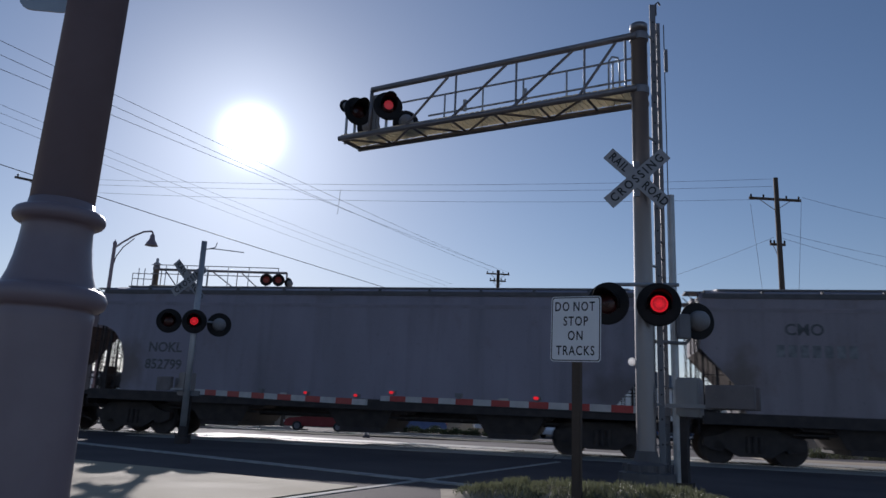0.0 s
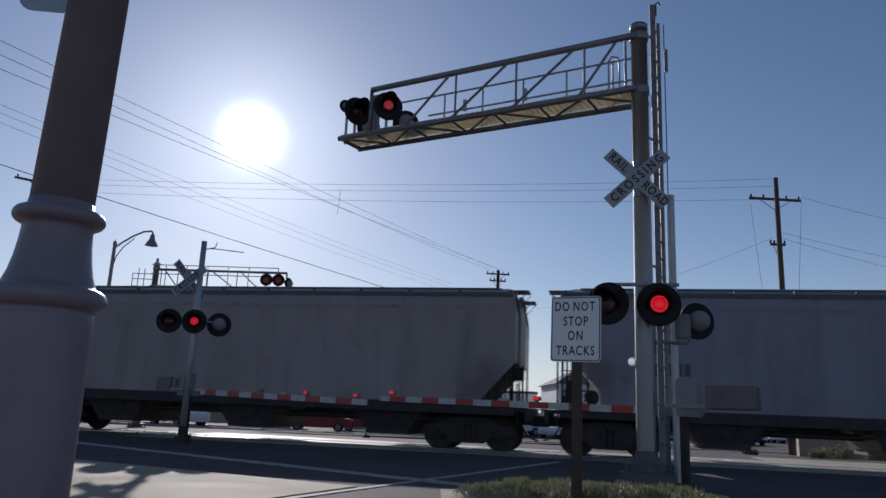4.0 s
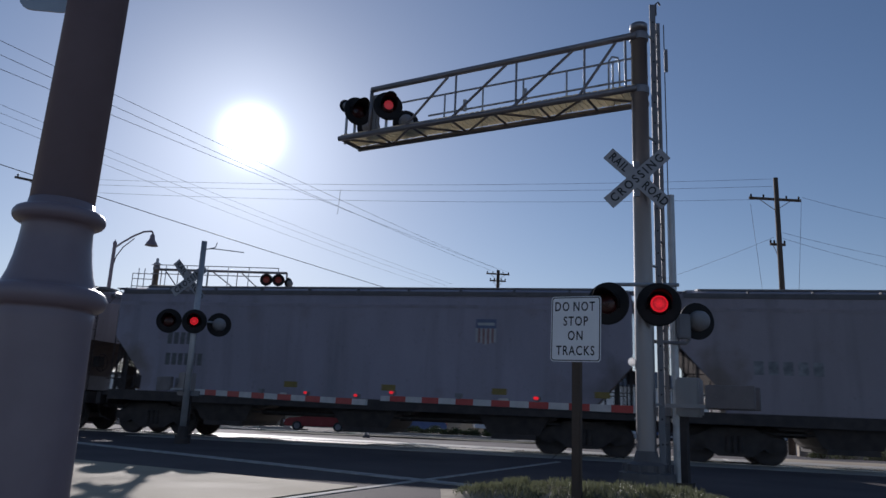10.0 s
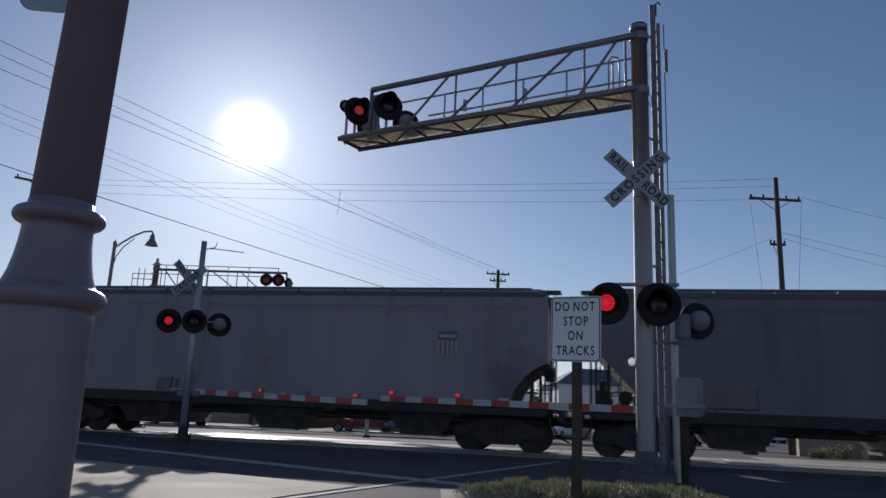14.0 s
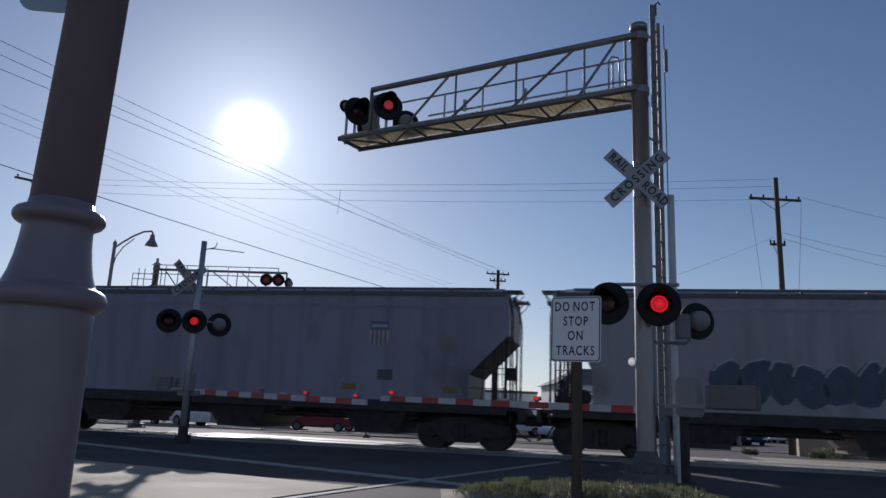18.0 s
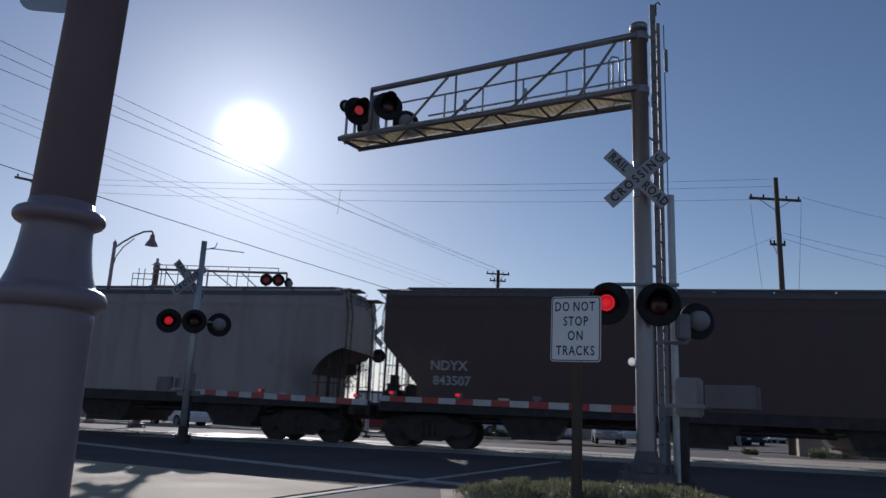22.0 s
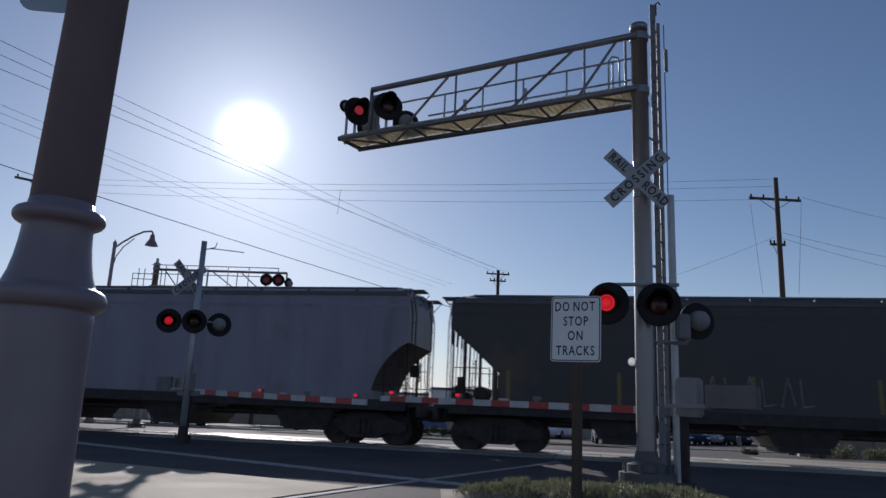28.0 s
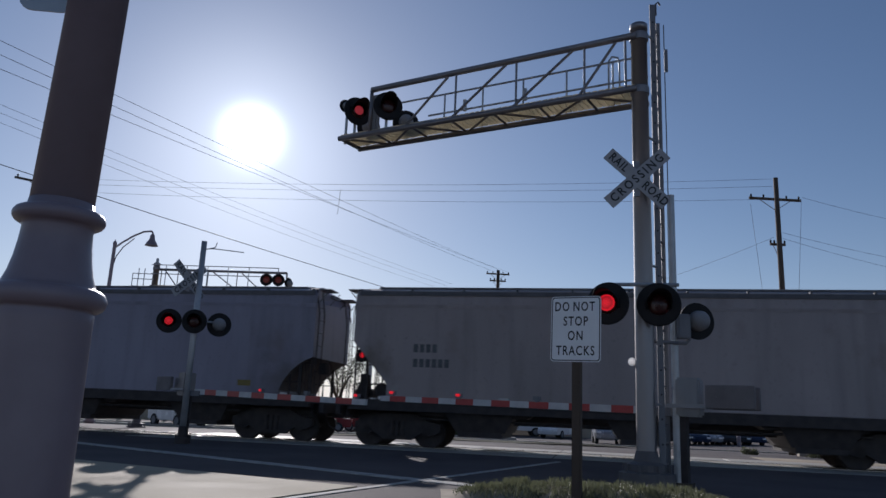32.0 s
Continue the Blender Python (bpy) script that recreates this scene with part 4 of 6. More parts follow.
def bar(name, a, b_, r, material, parent, n=8, label=""):
    return part(name, tube(B(), a, b_, r, n=n), material, parent, label, smooth=n > 8)


def crossbuck(parent, m):
    """Two crossed boards with their words, facing -y."""
    cb = link("crossbuck", mesh_of(box(B(), -0.05, 0.05, 0.012, 0.05, -0.3, 0.3), M_MAST), parent, "white crossbuck with black words", m)

    def blade(y, ang):
        b = box(B(), -0.63, 0.63, y - 0.004, y + 0.004, -0.115, 0.115)
        ob = part("blade", b, M_BUCK, cb, m=pose(0, 0, 0, 0, ang, 0))
        return ob
    blade(0.0, 43)
    blade(-0.010, -43)
    up = pose(0, 0, 0, 90)
    for text, x in (("RAIL", -0.395), ("ROAD", 0.385)):
        words("lettering", text, 0.2, M_INK, cb, pose(0, -0.0065, 0, 0, 43, 0) @ pose(x, 0, 0) @ up @ Matrix.Diagonal((0.8, 1, 1, 1)), fat=0.004, spacing=1.15)
    words("lettering", "CROSSING", 0.2, M_INK, cb, pose(0, -0.0165, 0, 0, -43, 0) @ up @ Matrix.Diagonal((0.88, 1, 1, 1)), fat=0.004, spacing=1.42)
    return cb


def cantilever(name, m, arm, tip_lamps, label, yaw_face, ladder_on=True, detail=True):
    """A mast with a walkway arm along -x of its own space; lamps near the tip face -y turned by yaw_face."""
    top = thing(name, m, label, "railroad signal", "cantilever signals")
    b = turned(B(), [(0.15, 0.0), (0.15, 0.3), (0.148, 3), (0.135, 7.55), (0.15, 7.55), (0.15, 7.66), (0.13, 7.675), (0.05, 7.68)], 28)
    part("mast", b, M_POLE, top, "galvanised tubular mast", smooth=True)
    b = turned(B(), [(0.42, -0.1), (0.42, 0.18), (0.3, 0.2), (0.3, 0.3), (0.2, 0.34), (0.16, 0.5)], 20)
    part("foundation", b, M_DARKSTEEL, top, "dark bolted mast foundation")
    for i in range(8):
        a = 2 * math.pi * i / 8
        bar("anchor_bolt", (0.36 * math.cos(a), 0.36 * math.sin(a), 0.18), (0.36 * math.cos(a), 0.36 * math.sin(a), 0.3), 0.02, M_DARKSTEEL, top, 6)
    zl, zt, w, rise = 6.42, 7.40, 0.70 if detail else 0.86, 0.023
    y0 = -0.16

    def at(x, y, z):
        return Vector((-x, y0 + y, z + rise * x))
    bar("lower_chord", at(0, 0, zl), at(arm, 0, zl), 0.055, M_MAST, top, 12)
    bar("lower_chord", at(0, w, zl), at(arm, w, zl), 0.055, M_MAST, top, 12)
    tip = arm * (0.875 if detail else 0.9)
    bar("upper_chord", at(0, 0, zt), at(tip, 0, zt), 0.06, M_MAST, top, 12)
    bar("end_strut", at(arm - 0.05, 0, zl), at(arm - 0.05, w, zl), 0.045, M_MAST, top, 10)
    bar("end_post", at(tip, 0, zl), at(tip, 0, zt), 0.04, M_MAST, top, 10)
    if detail:
        b = box(B(), -0.085, 0.085, 0.0, 0.14, 0.06, zt - zl - 0.1)
        bmesh.ops.bevel(b, geom=b.edges[:], offset=0.025, segments=2, affect="EDGES")
        part("junction_box", b, M_HOUSING, top, "tall grey cable box on the end post", m=Matrix.Translation(at(tip - 0.05, 0.03, zl)))
    fr = (0.03, 0.145, 0.352, 0.555, 0.74)
    for i, q in enumerate(fr[:4]):
        bar("web_post", at(q * arm, 0, zl), at(q * arm, 0, zt), 0.022, M_MAST, top)
    for a, c in ((0.165, 0.05), (0.37, 0.17), (0.575, 0.375), (0.74, 0.575)):
        bar("web_diagonal", at(a * arm, 0, zl), at(c * arm, 0, zt), 0.026, M_MAST, top)
    n = 7 if detail else 4
    for i in range(n):
        x0, x1 = arm * i / n, arm * (i + 1) / n
        bar("deck_brace", at(x0, 0 if i % 2 else w, zl), at(x1, w if i % 2 else 0, zl), 0.024, M_MAST, top)
        bar("deck_brace", at(x1, 0, zl), at(x1, w, zl), 0.024, M_MAST, top)
    plank = mesh_of(box(B(), -0.048, 0.048, -w / 2 + 0.03, w / 2 - 0.03, -0.02, 0.02), M_GRATE)
    k = int(arm / 0.115)
    for i in range(k):
        x = arm * (i + 0.5) / k
        link("walkway_plank", plank, top, m=Matrix.Translation(at(x, w / 2, zl + 0.075)))
    high, reach = (0.93, 0.72) if detail else (1.04, 0.86)
    bar("handrail", at(0, w, zl + high), at(arm * 0.86, w, zl + high), 0.021, M_STEEL, top)
    bar("handrail", at(0, w, zl + high - 0.42), at(arm * reach, w, zl + high - 0.42), 0.021, M_STEEL, top)
    for q in (0.1, 0.24, 0.38, 0.52, 0.66, 0.86):
        bar("rail_post", at(q * arm, w, zl), at(q * arm, w, zl + high), 0.02, M_STEEL, top)
    if detail:
        part("rail_gate", path_tube(B(), [at(0.72, w, zl + 0.05), at(0.72, w, zl + 0.95), at(0.66, w, zl + 1.04), at(0.55, w, zl + 1.0), at(0.52, w, zl + 0.9), at(0.52, w, zl + 0.05)], 0.02, 8), M_STEEL, top, "looped rail at the walkway's inner end")
        for x in (2.4, 3.75):
            part("rail_clamp", box(B(), -0.03, 0.03, -0.03, 0.03, -0.12, 0.12), M_STEEL, top, m=Matrix.Translation(at(x, w, zl + 0.6)))
    for dz in (zl, zt + 0.02):
        b = turned(B(), [(0.15, -0.07), (0.158, -0.06), (0.158, 0.06), (0.15, 0.07)], 20)
        part("clamp", b, M_MAST, top, m=pose(0, 0, dz))
    for x, dy, face, first, dz, size in tip_lamps:
        base = at(x, dy, zl)
        bar("lamp_stem", base, base + Vector((0, 0, dz)), 0.03, M_STEEL, top)
        flasher(top, Matrix.Translation(base + Vector((0, 0, dz))) @ pose(0, 0, 0, 0, 0, face) @ Matrix.Translation((0, -0.12, 0)), first, size, dull=not detail, aside=2)
    if ladder_on:
        turn = pose(0, 0, 0, 0, 0, -m.to_euler().z * 180 / math.pi)
        pa, pb = turn @ Vector((0.29, 0.16, 0)), turn @ Vector((0.50, 0.55, 0))
        for p in (pa, pb):
            q = 0.05 if p is pa else 0.034
            high = 8.17 if p is pa else 8.04
            b = box(B(), -q, q, -0.02, 0.0, 0.25, high)
            box(b, q - 0.008, q, 0.0, 0.04, 0.25, high)
            rail = part("ladder_rail", b, M_RAILING, top, m=Matrix.Translation(p) @ turn)
            for i in range(20 if p is pa and detail else 0):
                part("bolt", tube(B(), (0, -0.026, 0.6 + i * 0.38), (0, -0.019, 0.6 + i * 0.38), 0.016, n=8), M_INK, rail)
        for i in range(26):
            up = Vector((0, 0, 0.3 + i * 0.3))
            bar("rung", pa + up, pb + up, 0.014, M_MAST, top, 6)
        part("rail_hook", path_tube(B(), [(0.05, 0.05, 7.98), (0.05, 0.05, 8.2), (0.09, 0.06, 8.23), (0.12, 0.07, 8.17)], 0.018, 6), M_DARKSTEEL, top, m=Matrix.Translation(pa))
        for z in (1.2, 3.4, 5.6, 7.5):
            bar("ladder_bracket", (0.1, 0.05, z), pa + Vector((0, 0, z)), 0.02, M_STEEL, top, 6)
    return top


ARM_YAW = 148.57 - 180                                            # the arm's direction, turned to -x
near_signal = cantilever("cantilever_signal", pose(3.24, 11.55, 0.0, 0, 0, ARM_YAW), 6.42,
                         ((6.1, 0.1, 62, False, 0.58, 1.02), (6.5, 0.3, 240, True, 0.92, 0.5), (5.2, 0.0, 46, True, 0.5, 1.0), (6.2, 0.7, 216, True, 0.52, 0.85), (5.22, 0.75, 222, False, 0.5, 0.95)),
                         "tall galvanised cantilever railroad signal with walkway arm", 16)
crossbuck(near_signal, pose(0, 0, 0, 0, 0, -ARM_YAW) @ pose(-0.135, -0.22, 4.79, 0, 0, -6))
near_cross = pose(0, 0, 0, 0, 0, -ARM_YAW)
bar("cross_arm", near_cross @ Vector((-0.62, -0.2, 3.02)), near_cross @ Vector((0.5, -0.2, 3.06)), 0.03, M_STEEL, near_signal)
part("lamp_bracket", path_tube(B(), [near_cross @ Vector(p) for p in ((0.1, 0.2, 2.2), (0.55, 0.3, 2.2), (0.76, 0.33, 2.2), (0.82, 0.34, 2.26), (0.82, 0.36, 2.5))], 0.03, 10), M_RAILING, near_signal)
b = box(B(), -0.11, 0.1, -0.08, 0.08, -0.2, 0.2)
bmesh.ops.bevel(b, geom=b.edges[:], offset=0.02, segments=2, affect="EDGES")
part("junction_box", b, M_RAILING, near_signal, "grey lamp junction box", m=near_cross @ pose(0.72, 0.3, 2.47))
flasher(near_signal, near_cross @ pose(-0.64, -0.26, 2.71, 0, 0, -28), False, 1.1)
flasher(near_signal, near_cross @ pose(0.15, -0.30, 2.72, 0, 0, -11), True, 1.12)
flasher(near_signal, near_cross @ pose(0.98, 0.42, 2.58, 0, 0, 190), True)
b = turned(B(), [(0.068, 0.0), (0.062, 0.02), (0.04, 0.036), (0.0, 0.042)], 20, pose(0, 0, 0, -90))
part("bell_gong", b, M_GONG, near_signal, "small white bell gong", m=near_cross @ pose(-0.17, 0.12, 1.85), smooth=True)
part("side_plate", box(B(), -0.032, 0.032, -0.01, 0.01, -0.22, 0.22), M_RAILING, near_signal, "small pale plate on the ladder", m=near_cross @ pose(0.62, 0.5, 7.28))
part("drop_cable", tube(B(), (0, 0, 4.72), (0, 0, 8.0), 0.009, n=6), M_WIRE, near_signal, m=near_cross @ pose(0.6, 0.52, 0.0))
b = tube(B(), (0, 0, 0.0), (0, 0, 4.72), 0.062, n=16)
part("conduit_pole", b, M_STEEL, near_signal, "pale aluminium pole", m=near_cross @ pose(0.6, 0.4, 0.0))


# ---- gates ----
def gate(m, length, label, lamps, plate, lift, slope, stripe=0.375, begin=0.545, deep=0.06, far=False):
    """A lowered barrier arm along +x of its own space from its drive at the origin."""
    g = thing("crossing_gate", m, label, "crossing gate", "lowered gates")
    b = box(B(), -0.17, 0.20, -0.17, 0.17, 1.07, 1.68)
    bmesh.ops.bevel(b, geom=b.edges[:], offset=0.03, segments=2, affect="EDGES")
    part("drive_case", b, M_MAST if far else M_CASE, g, "grey gate drive case")
    b = box(B(), 0.06, 0.2, -0.1, 0.1, 0.0, 1.08)
    box(b, 0.0, 0.26, -0.16, 0.16, -0.17, 0.06)
    part("pedestal", b, M_UNDER, g)
    for y in (-0.27, 0.27):
        part("weight_arm", box(B(), -0.95, 0.35, y - 0.02, y + 0.02, 1.2, 1.26), M_CASE, g)
        b = box(B(), -1.0, -0.28, y - 0.05, y + 0.05, 1.2, 1.56)
        bmesh.ops.bevel(b, geom=b.edges[:], offset=0.012, segments=1, affect="EDGES")
        weight = part("counterweight", b, M_WEIGHT, g, "grimy grey counterweight")
        for x in (-0.85, -0.43):
            part("bolt", tube(B(), (x, y - 0.065, 1.38), (x, y + 0.065, 1.38), 0.022, n=8), M_WEIGHT, weight)
    b = box(B(), 0.3, 0.75, -0.06, 0.06, 1.07, 1.2)
    part("arm_bracket", b, M_RAILING, g)
    n = int(math.ceil((length - begin) / stripe))
    z0 = 1.13 + lift
    arm = pose(0, 0, z0, 0, -math.degrees(math.atan(slope)), 0)
    for i in range(n):
        x0, x1 = begin + stripe * i, min(length, begin + stripe * (i + 1))
        h = deep - 0.009 * i / n
        b = box(B(), x0, x1, -0.025, 0.025, -h, h)
        part("arm_stripe", b, M_RED if i % 2 else M_BAND, g, "red reflective band" if i % 2 else "white reflective band", m=arm)
    b = tube(B(), (0.5, 0.0, -deep - 0.02), (length - 0.3, 0.0, -deep - 0.012), 0.012, n=6)
    part("lamp_cable", b, M_WIRE, g, m=arm)
    b = box(B(), plate - 0.11, plate + 0.11, -0.03, 0.03, deep - 0.012, deep + 0.035)
    bmesh.ops.bevel(b, geom=b.edges[:], offset=0.012, segments=2, affect="EDGES")
    part("splice_plate", b, M_STEEL, g, "small galvanised plate on the arm", m=arm)
    for x, first in lamps:
        bracket = box(B(), x - 0.03, x + 0.03, -0.03, 0.03, deep - 0.012, deep + 0.03)
        box(bracket, x - 0.07, x + 0.07, -0.045, 0.045, deep + 0.022, deep + 0.034)
        box(bracket, x - 0.065, x + 0.065, -0.04, 0.04, deep + 0.03, deep + 0.092)
        case = part("arm_lamp", bracket, M_RAILING, g, "small red lamp on the arm", m=arm)
        lens = box(B(), x - 0.055, x + 0.055, -0.014, 0.014, deep + 0.034, deep + 0.086)
        bmesh.ops.bevel(lens, geom=[e for e in lens.edges if abs(e.verts[0].co.y - e.verts[1].co.y) > 0.01], offset=0.02, segments=3, affect="EDGES")
        lamp = part("lamp", lens, M_GLOW, case)
        BULBS.append((lamp, first, 0.045 if far else -0.045, 0.0))
    return g


def heading(a, b_):
    return math.degrees(math.atan2(b_[1] - a[1], b_[0] - a[0]))


near_gate = gate(pose(4.06, 11.9, -0.03, 0, 0, heading((4.06, 11.9), (-1.14, 15.0))), 6.02, "lowered red and white striped gate arm with grey drive", ((5.75, None), (4.24, False), (2.65, True)), 3.3, 0.015, 0.011)
far_gate = gate(pose(-6.38, 18.99, 0.1, 0, 0, heading((-6.75, 20.1), (-1.37, 15.4))) @ Matrix.Scale(0.945, 4), 7.05, "lowered striped gate arm beside the signal mast", ((6.75, None), (5.1, True), (3.4, False)), 4.25, 0.066, -0.022, 0.5125, 0.4775, 0.069, True)

# the mast on the other side of the road
far_mast = thing("signal_mast", pose(-6.25, 18.71, 0.05) @ Matrix.Scale(0.945, 4), "pale aluminium crossing signal mast with crossbuck", "railroad signal")
part("mast", tube(B(), (0, 0, 0), (0, 0, 5.32), 0.085, 0.075, n=18), M_ALU, far_mast, smooth=True)
part("foundation", turned(B(), [(0.17, -0.12), (0.17, 0.03), (0.11, 0.06), (0.105, 0.3), (0.09, 0.34)], 18), M_UNDER, far_mast)
crossbuck(far_mast, pose(-0.22, -0.2, 4.18, 0, 0, 54))
bar("cross_arm", (-0.55, -0.14, 3.1), (0.5, 0.15, 3.1), 0.03, M_STEEL, far_mast)
flasher(far_mast, pose(-0.6, -0.3, 3.05, 0, 0, 14), False, 1.06, aside=1)
flasher(far_mast, pose(0.05, -0.22, 3.07, 0, 0, 14), True, 1.06, aside=1)
flasher(far_mast, pose(0.58, 0.25, 3.05, 0, 0, 200), True, 1.06)
part("top_bracket", path_tube(B(), [(0, 0, 5.1), (0.3, 0, 5.12), (1.12, 0, 5.05)], 0.014, 6), M_STEEL, far_mast)
part("top_bracket", path_tube(B(), [(0.1, 0, 5.1), (0.32, 0, 5.16), (0.36, 0, 5.3)], 0.014, 6), M_STEEL, far_mast)

other_signal = cantilever("cantilever_signal", pose(-13.46, 34.0, -0.33, 0, 0, 183), 6.75,
                          ((5.3, 0.95, 190, False, 0.45, 0.93), (5.85, 0.95, 190, True, 0.45, 0.93), (6.3, 0.2, 60, False, 0.45, 0.93)),
                          "cantilever railroad signal standing beyond the tracks", 0, ladder_on=False, detail=False)


for x in (0.45, 0.72, 0.98):
    bar("cage_post", (x, 0.2, 6.0), (x, 0.2, 7.35 if x < 0.9 else 7.1), 0.022, M_STEEL, other_signal, 6)
for z in (6.5, 6.85, 7.1):
    bar("cage_rail", (0.0, 0.2, z), (0.98, 0.2, z), 0.02, M_STEEL, other_signal, 6)
part("mast_finial", turned(B(), [(0.07, 0.0), (0.07, 0.18), (0.04, 0.24)], 12), M_STEEL, other_signal, m=pose(0, 0, 7.66))


# ---- sign by the grass ----
def track_sign():
    s = thing("traffic_sign", pose(1.58, 8.49, 0.05, 0, 0, -28), "white traffic sign with black words on a wooden post", "traffic sign")
    b = box(B(), -0.05, 0.05, 0.01, 0.11, -0.1, 2.2)
    bmesh.ops.bevel(b, geom=[e for e in b.edges if abs(e.verts[0].co.z - e.verts[1].co.z) > 1], offset=0.01, segments=2, affect="EDGES")
    part("post", b, M_WOOD, s, "dark wooden post")

    def rounded(w, h, r, y0, y1):
        pts = []
        for cx, cz, a0 in ((w - r, h - r, 0), (-w + r, h - r, 90), (-w + r, -h + r, 180), (w - r, -h + r, 270)):
            for i in range(6):
                a = radians(a0 + 18 * i)
                pts.append((cx + r * math.cos(a), cz + r * math.sin(a)))
        return slab(B(), pts, y0, y1)
    c = pose(0, 0, 1.895, 0, 0.8)
    plate = part("plate", rounded(0.3, 0.381, 0.04, 0.002, 0.006), M_SIGN, s, "white sheet metal plate", m=c)
    part("border", rounded(0.29, 0.371, 0.035, -0.001, 0.001), M_INK, plate, "black border line", m=pose(0, 0, 0))
    part("face", rounded(0.279, 0.36, 0.03, -0.004, -0.0025), M_SIGN, plate, "white reflective face")
    for text, x, z in (("DO", -0.165, 0.255), ("NOT", 0.098, 0.255), ("STOP", 0, 0.083), ("ON", 0, -0.085), ("TRACKS", 0, -0.258)):
        words("lettering", text, 0.152, M_INK, plate, pose(x, -0.0055, z, 90) @ Matrix.Diagonal((0.72, 1, 1, 1)), fat=0.002, spacing=1.2)
    for z in (0.3, -0.3):
        b = tube(B(), (0, -0.012, z), (0, 0, z), 0.011, n=8)
        part("bolt", b, M_STEEL, plate)


track_sign()


# ---- lamp posts ----
def near_post():
    p = thing("lamp_post", pose(-1.243, 2.3, 0.0), "dark brown cast metal lamp post with turned collars", "street lamp")
    prof = [(0.21, -0.05), (0.21, 0.05), (0.17, 0.12), (0.160, 0.3), (0.157, 0.62), (0.154, 0.9), (0.151, 1.13), (0.153, 1.16)]
    for i in range(9):
        a = math.pi * (i / 8) - math.pi / 2
        prof.append((0.148 + 0.038 * math.cos(a), 1.205 + 0.036 * math.sin(a)))
    prof += [(0.142, 1.255), (0.131, 1.285), (0.121, 1.33), (0.114, 1.38), (0.110, 1.43)]
    for i in range(9):
        a = math.pi * (i / 8) - math.pi / 2
        prof.append((0.115 + 0.031 * math.cos(a), 1.468 + 0.026 * math.sin(a)))
    prof += [(0.106, 1.50), (0.1035, 1.52)]
    part("base", turned(B(), [(r * 0.945, z) for r, z in prof], 48), M_POST, p, "flared cast base", smooth=True)
    part("shaft", tube(B(), (0, 0, 1.515), (0.08, 0, 6.6), 0.0965, 0.08, n=40), M_POST, p, smooth=True)
    pts = []
    for cx, cz, a0 in ((0.0, 0.66, 0), (-0.09, 0.66, 90), (-0.09, 0.04, 180), (0.0, 0.04, 270)):
        for i in range(5):
            a = radians(a0 + 22.5 * i)
            pts.append((cx + 0.04 * math.cos(a), cz + 0.04 * math.sin(a)))
    part("sign_plate", slab(B(), pts, -0.003, 0.003), M_STEEL, p, "back of a small metal sign", m=pose(-0.10, -0.02, 2.19, 0, -5, 15))
    path = [(0, 0, 6.5), (0.25, 0.25, 6.95), (0.7, 0.7, 7.25), (1.15, 1.15, 7.3)]
    part("arm", path_tube(B(), path, 0.035), M_POST, p)
    part("head", turned(B(), BELL, 24, pose(1.15, 1.15, 6.75)), M_POST, p, smooth=True)
    return p


BELL = [(0.27, 0.0), (0.255, 0.02), (0.2, 0.13), (0.13, 0.24), (0.1, 0.34), (0.1, 0.42), (0.05, 0.5), (0.03, 0.56)]


def bell_lamp(m, label, h=7.25):
    p = thing("lamp_post", m, label, "street lamp", "bell street lamps")
    part("base", turned(B(), [(0.2, 0), (0.2, 0.1), (0.155, 0.2), (0.15, 1.1), (0.185, 1.2), (0.12, 1.3), (0.11, 1.46), (0.145, 1.5), (0.1, 1.54)], 20), M_POST, p, smooth=True)
    part("shaft", tube(B(), (0, 0, 1.5), (0, 0, h + 0.12), 0.09, 0.07, n=14), M_POST, p)
    part("finial", turned(B(), [(0.075, 0), (0.09, 0.05), (0.02, 0.18), (0.0, 0.24)], 12), M_POST, p, m=pose(0, 0, h + 0.1))
    path = [(0, 0, h - 0.05), (0.3, 0, h + 0.22), (0.7, 0, h + 0.52), (1.1, 0, h + 0.74), (1.4, 0, h + 0.78), (1.46, 0, h + 0.7)]
    part("arm", path_tube(B(), path, 0.04), M_POST, p)
    part("arm_scroll", path_tube(B(), [(0.02, 0, h - 0.9), (0.12, 0, h - 0.4), (0.35, 0, h + 0.02), (0.75, 0, h + 0.42)], 0.022, 6), M_POST, p)
    part("head", turned(B(), BELL, 20, pose(1.46, 0, h + 0.16)), M_POST, p, "bell-shaped lamp head", smooth=True)
    return p


near_post()
bell_lamp(pose(-13.75, 30.0, 0.0, 0, 0, 8), "dark street lamp with bell head and curved arm", 7.2)


# ---- utility poles and wires ----
def utility_pole(m, h, arm, label, r=0.17):
    p = thing("utility_pole", m, label, "utility pole", "utility poles")
    part("pole", tube(B(), (0, 0, -1), (0, 0, h), r, r * 0.68, n=14), M_WOOD, p, smooth=True)
    for z, w in arm:
        part("crossarm", box(B(), -w / 2, w / 2, 0.12, 0.22, z - 0.06, z + 0.06), M_WOOD, p)
        for x in (-w * 0.46, -w * 0.22, w * 0.22, w * 0.46):
            part("insulator", turned(B(), [(0.025, 0), (0.05, 0.05), (0.05, 0.12), (0.03, 0.16)], 8), M_BLACK, p, m=pose(x, 0.17, z + 0.06))
        for s in (-1, 1):
            part("brace", tube(B(), (s * w * 0.3, 0.17, z - 0.05), (0, 0.17, z - 0.6), 0.02, n=6), M_STEEL, p)
    return p


